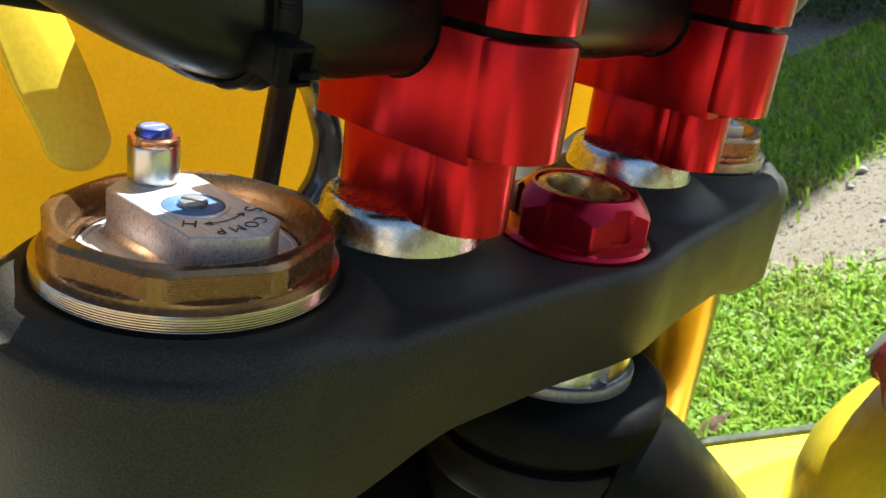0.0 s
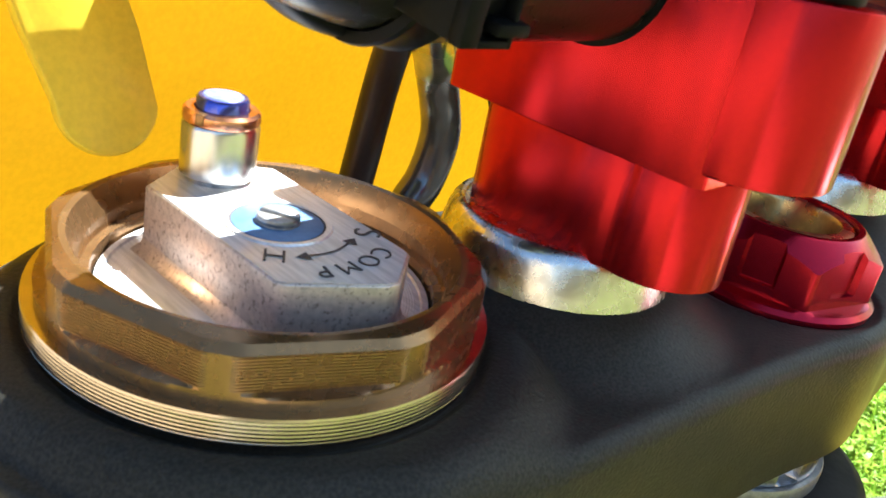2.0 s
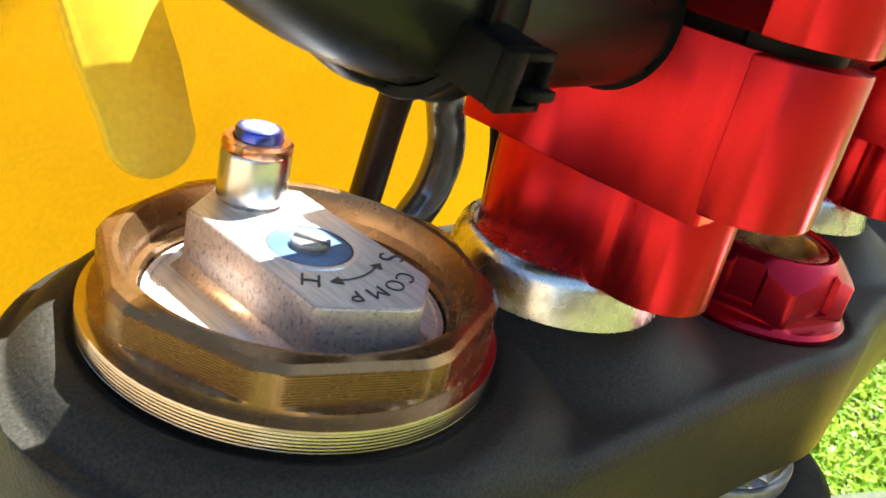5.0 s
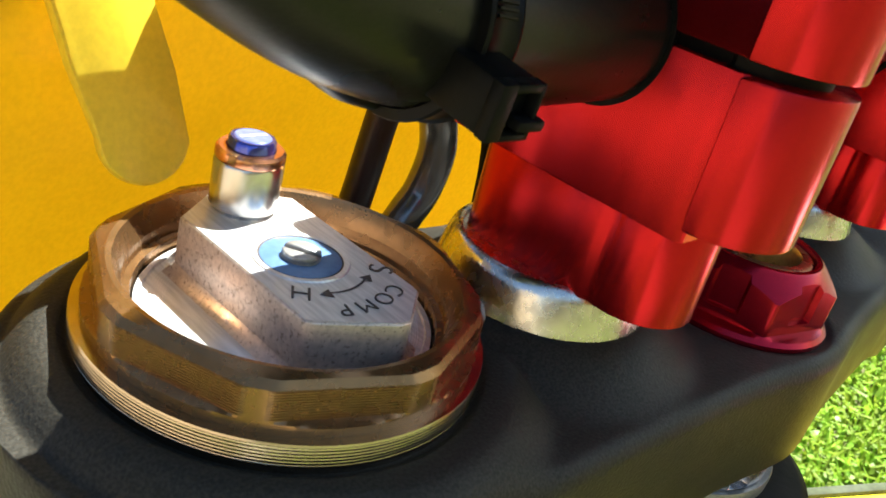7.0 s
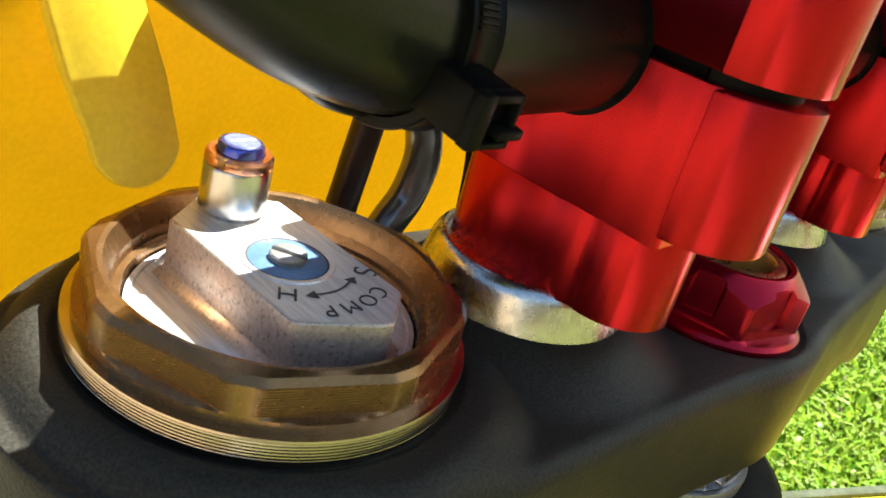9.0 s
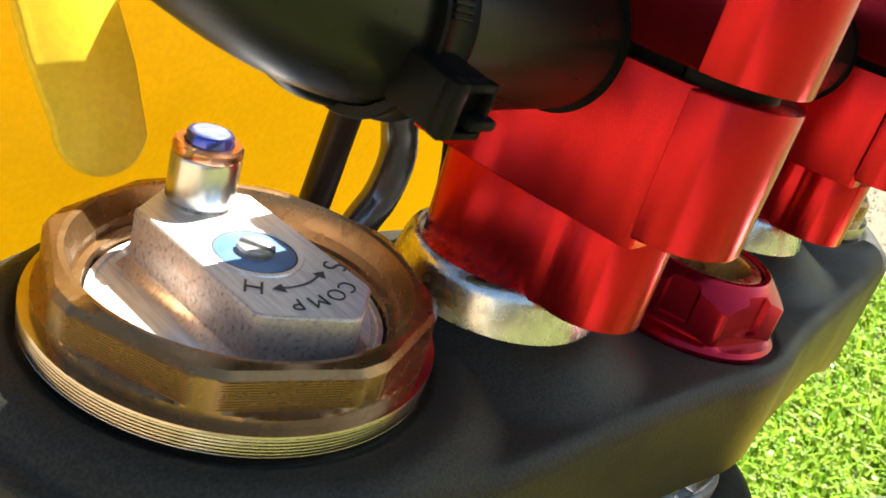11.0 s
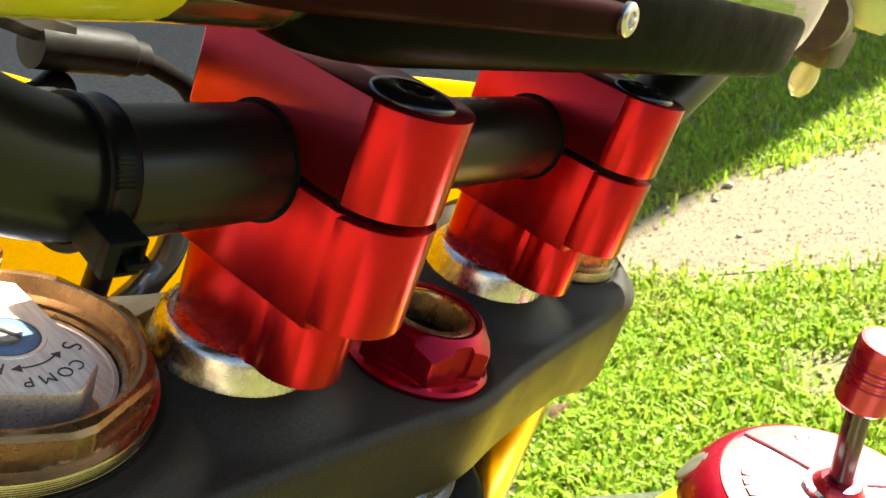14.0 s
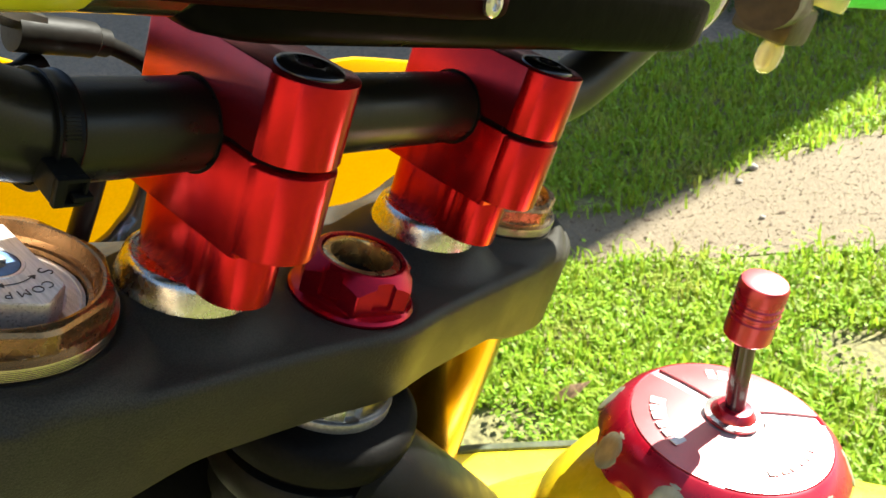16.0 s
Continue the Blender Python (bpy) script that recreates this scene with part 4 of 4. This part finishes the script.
v = np.stack([np.stack([px - sx, py - sy, z0], 1), np.stack([px + sx, py + sy, z0], 1), np.stack([mx + sx * 0.8, my + sy * 0.8, mz], 1), np.stack([mx - sx * 0.8, my - sy * 0.8, mz], 1), np.stack([tx, ty, tz], 1)], 1).reshape(-1, 3)
base = np.arange(n)[:, None] * 5
faces = np.concatenate([base + np.array([[0, 1, 2]]), base + np.array([[0, 2, 3]]), base + np.array([[3, 2, 4]])], 0)
stuff("grass", v, faces, M_GRASS, "short bright green lawn grass", "grass")

px, py, dist = scatter(70000, rng, 0.5, 6.0, -20, 80)
ok = ~inside(px + rng.normal(0, 0.04, len(px)), py + rng.normal(0, 0.04, len(px)), GRAVEL) & ~inside(px, py, ROAD)
patch = np.array([noise.noise((x * 3.0 + 7, y * 3.0, 2)) for x, y in zip(px, py)])
ok &= patch > -0.22
px, py = px[ok], py[ok]
n = len(px)
r = rng.uniform(0.0035, 0.008, n)
ang = rng.uniform(0, 2 * np.pi, n)
z = rng.uniform(0.015, 0.045, n)
tilt = rng.normal(0, 0.45, (n, 2))
corners = []
for k in range(6):
    a = ang + k * np.pi / 3
    ox, oy = r * np.cos(a) * (1.0 if k % 3 else 1.25), r * np.sin(a)
    corners.append(np.stack([px + ox, py + oy, z + ox * tilt[:, 0] + oy * tilt[:, 1]], 1))
v = np.stack(corners, 1).reshape(-1, 3)
base = np.arange(n)[:, None] * 6
faces = np.concatenate([base + np.array([[0, 1, 2, 3]]), base + np.array([[0, 3, 4, 5]])], 0)
stuff("clover", v, faces, M_CLOVER, "small clover and weed leaves among the grass", "clover")

# low shrubs on the far side of the asphalt
n = 7000
px, py = rng.uniform(5.75, 7.6, n), rng.uniform(1.5, 2.9, n)
top = 0.1 + 0.3 * np.array([0.5 + 0.5 * noise.noise((x * 3.1, y * 3.1, 5)) for x, y in zip(px, py)])
ok = py - 1.5 < (px - 5.7) * 1.9
px, py, z = px[ok], py[ok], (rng.random(n) ** 0.6 * top)[ok] + 0.01
n = len(px)
ang, r, tip = rng.uniform(0, 6.28, n), rng.uniform(0.012, 0.03, n), rng.normal(0, 0.5, n)
ox, oy = r * np.cos(ang), r * np.sin(ang)
v = np.stack([np.stack([px - ox, py - oy, z - r * tip], 1), np.stack([px - oy * 0.5, py + ox * 0.5, z], 1), np.stack([px + ox, py + oy, z + r * tip], 1), np.stack([px + oy * 0.5, py - ox * 0.5, z + 0.006], 1)], 1).reshape(-1, 3)
stuff("shrubs", v, np.arange(n)[:, None] * 4 + np.array([[0, 1, 2, 3]]), M_SHRUB, "low dark green shrubs beyond the asphalt", "shrub")

# gravel stones
OCT = np.array([(1, 0, 0), (0, 1, 0), (-1, 0, 0), (0, -1, 0), (0, 0, 0.8), (0.6, 0.6, 0.45), (-0.6, 0.6, 0.5), (-0.6, -0.6, 0.4), (0.6, -0.6, 0.5)], float)
OCT_F = np.array([(0, 1, 5), (1, 2, 6), (2, 3, 7), (3, 0, 8), (0, 5, 4), (5, 1, 4), (1, 6, 4), (6, 2, 4), (2, 7, 4), (7, 3, 4), (3, 8, 4), (8, 0, 4)])
px, py, dist = scatter(150000, rng, 1.6, 6.5, -20, 62)
ok = inside(px, py, GRAVEL)
px, py = px[ok], py[ok]
n = len(px)
size = rng.gamma(2.0, 0.0008, n) + 0.0014
v = OCT[None] * size[:, None, None] * rng.uniform(0.6, 1.3, (n, 1, 3)) + rng.normal(0, 0.12, (n, 9, 3)) * size[:, None, None]
ca, sa = np.cos(rng.uniform(0, 6.28, n)), np.sin(rng.uniform(0, 6.28, n))
v = np.stack([v[:, :, 0] * ca[:, None] - v[:, :, 1] * sa[:, None], v[:, :, 0] * sa[:, None] + v[:, :, 1] * ca[:, None], v[:, :, 2]], 2)
v += np.stack([px, py, np.full(n, 0.004)], 1)[:, None, :]
faces = (np.arange(n)[:, None, None] * 9 + OCT_F[None]).reshape(-1, 3)
stuff("gravel", v.reshape(-1, 3), faces, M_STONE, "loose pale gravel stones on the path", "gravel")


def pebble(x, y, r):
    bm = bmesh.new()
    bmesh.ops.create_icosphere(bm, subdivisions=2, radius=r)
    for q in bm.verts:
        q.co *= 1 + 0.25 * noise.noise(q.co * 60)
        q.co.z *= 0.7
    ob = new("pebble", link(bm, "pebble", M_PEBBLE, 60))
    ob.location = (x, y, 0.005 + r * 0.5)
    return tagged(ob, "small grey pebble lying at the edge of the gravel path", "pebble", "pebbles by the path")


for x, y, r in ((3.22, 1.01, 0.021), (3.05, 1.0, 0.014), (2.75, 0.8, 0.012)):
    pebble(x, y, r)

bm = bmesh.new()
g = [[bm.verts.new((0.05 * (i / 8 - 0.5) * 2 * 0.8, 0.014 * (k / 3 - 0.5) * 2 * math.sin(math.pi * (i + 0.7) / 9.4), 0.010 * math.sin(i * 0.7) * (k - 1.5) * 0.4 + 0.004 * i * 0.6)) for k in range(4)] for i in range(9)]
for a, b in zip(g, g[1:]):
    for k in range(3):
        bm.faces.new((a[k], a[k + 1], b[k + 1], b[k]))
r = bmesh.ops.solidify(bm, geom=list(bm.faces), thickness=0.002)
leaf = new("dry_leaf", link(bm, "dry_leaf", M_DRYLEAF, 60))
leaf.matrix_world = pose(1.41, 0.78, 0.05, 14, -6, -35) @ Matrix.Scale(1.25, 4)
tagged(leaf, "curled brown dry leaf lying in the grass", "leaf")

# plain wall added out of view to shade the far grass
def shade_wall():
    """A plain added wall, out of view, whose leaning edge shades the far grass."""
    bm = bmesh.new()
    outline = [(0.1, 0.0), (-2.25, 12.0), (-2.25, 13.0), (20, 13.0), (20, 0.0)]
    a = [bm.verts.new((11.5, y, z)) for y, z in outline]
    c = [bm.verts.new((11.9, y, z)) for y, z in outline]
    bm.faces.new(a)
    bm.faces.new(c[::-1])
    for i in range(len(a)):
        k = (i + 1) % len(a)
        bm.faces.new((a[i], c[i], c[k], a[k]))
    bmesh.ops.recalc_face_normals(bm, faces=bm.faces)
    me = bpy.data.meshes.new("far_shade_wall")
    bm.to_mesh(me)
    bm.free()
    me.materials.append(M_WALL)
    return tagged(new("far_shade_wall", me), "plain unseen wall added to shade the far grass", kind="structure")


shade_wall()


def bounce_wall(name, x0, y0, x1, y1, high):
    """A plain tan wall added out of view for reflections and bounced light."""
    bm = bmesh.new()
    bmesh.ops.create_cube(bm, size=1.0)
    d = Vector((x1 - x0, y1 - y0, 0))
    m = Matrix.Translation(((x0 + x1) / 2, (y0 + y1) / 2, high / 2)) @ Matrix.Rotation(math.atan2(d.y, d.x), 4, "Z") @ Matrix.Diagonal((d.length, 0.12, high, 1))
    bmesh.ops.transform(bm, matrix=m, verts=bm.verts)
    me = bpy.data.meshes.new(name)
    bm.to_mesh(me)
    bm.free()
    me.materials.append(M_BOUNCEWALL)
    return tagged(new(name, me), "plain tan wall added out of view for reflections", kind="structure")


bounce_wall("wall_west", -9.0, -7.0, -9.0, 19.0, 4.2)
bounce_wall("wall_south", -8.9, -8.0, 4.0, -8.0, 2.2)
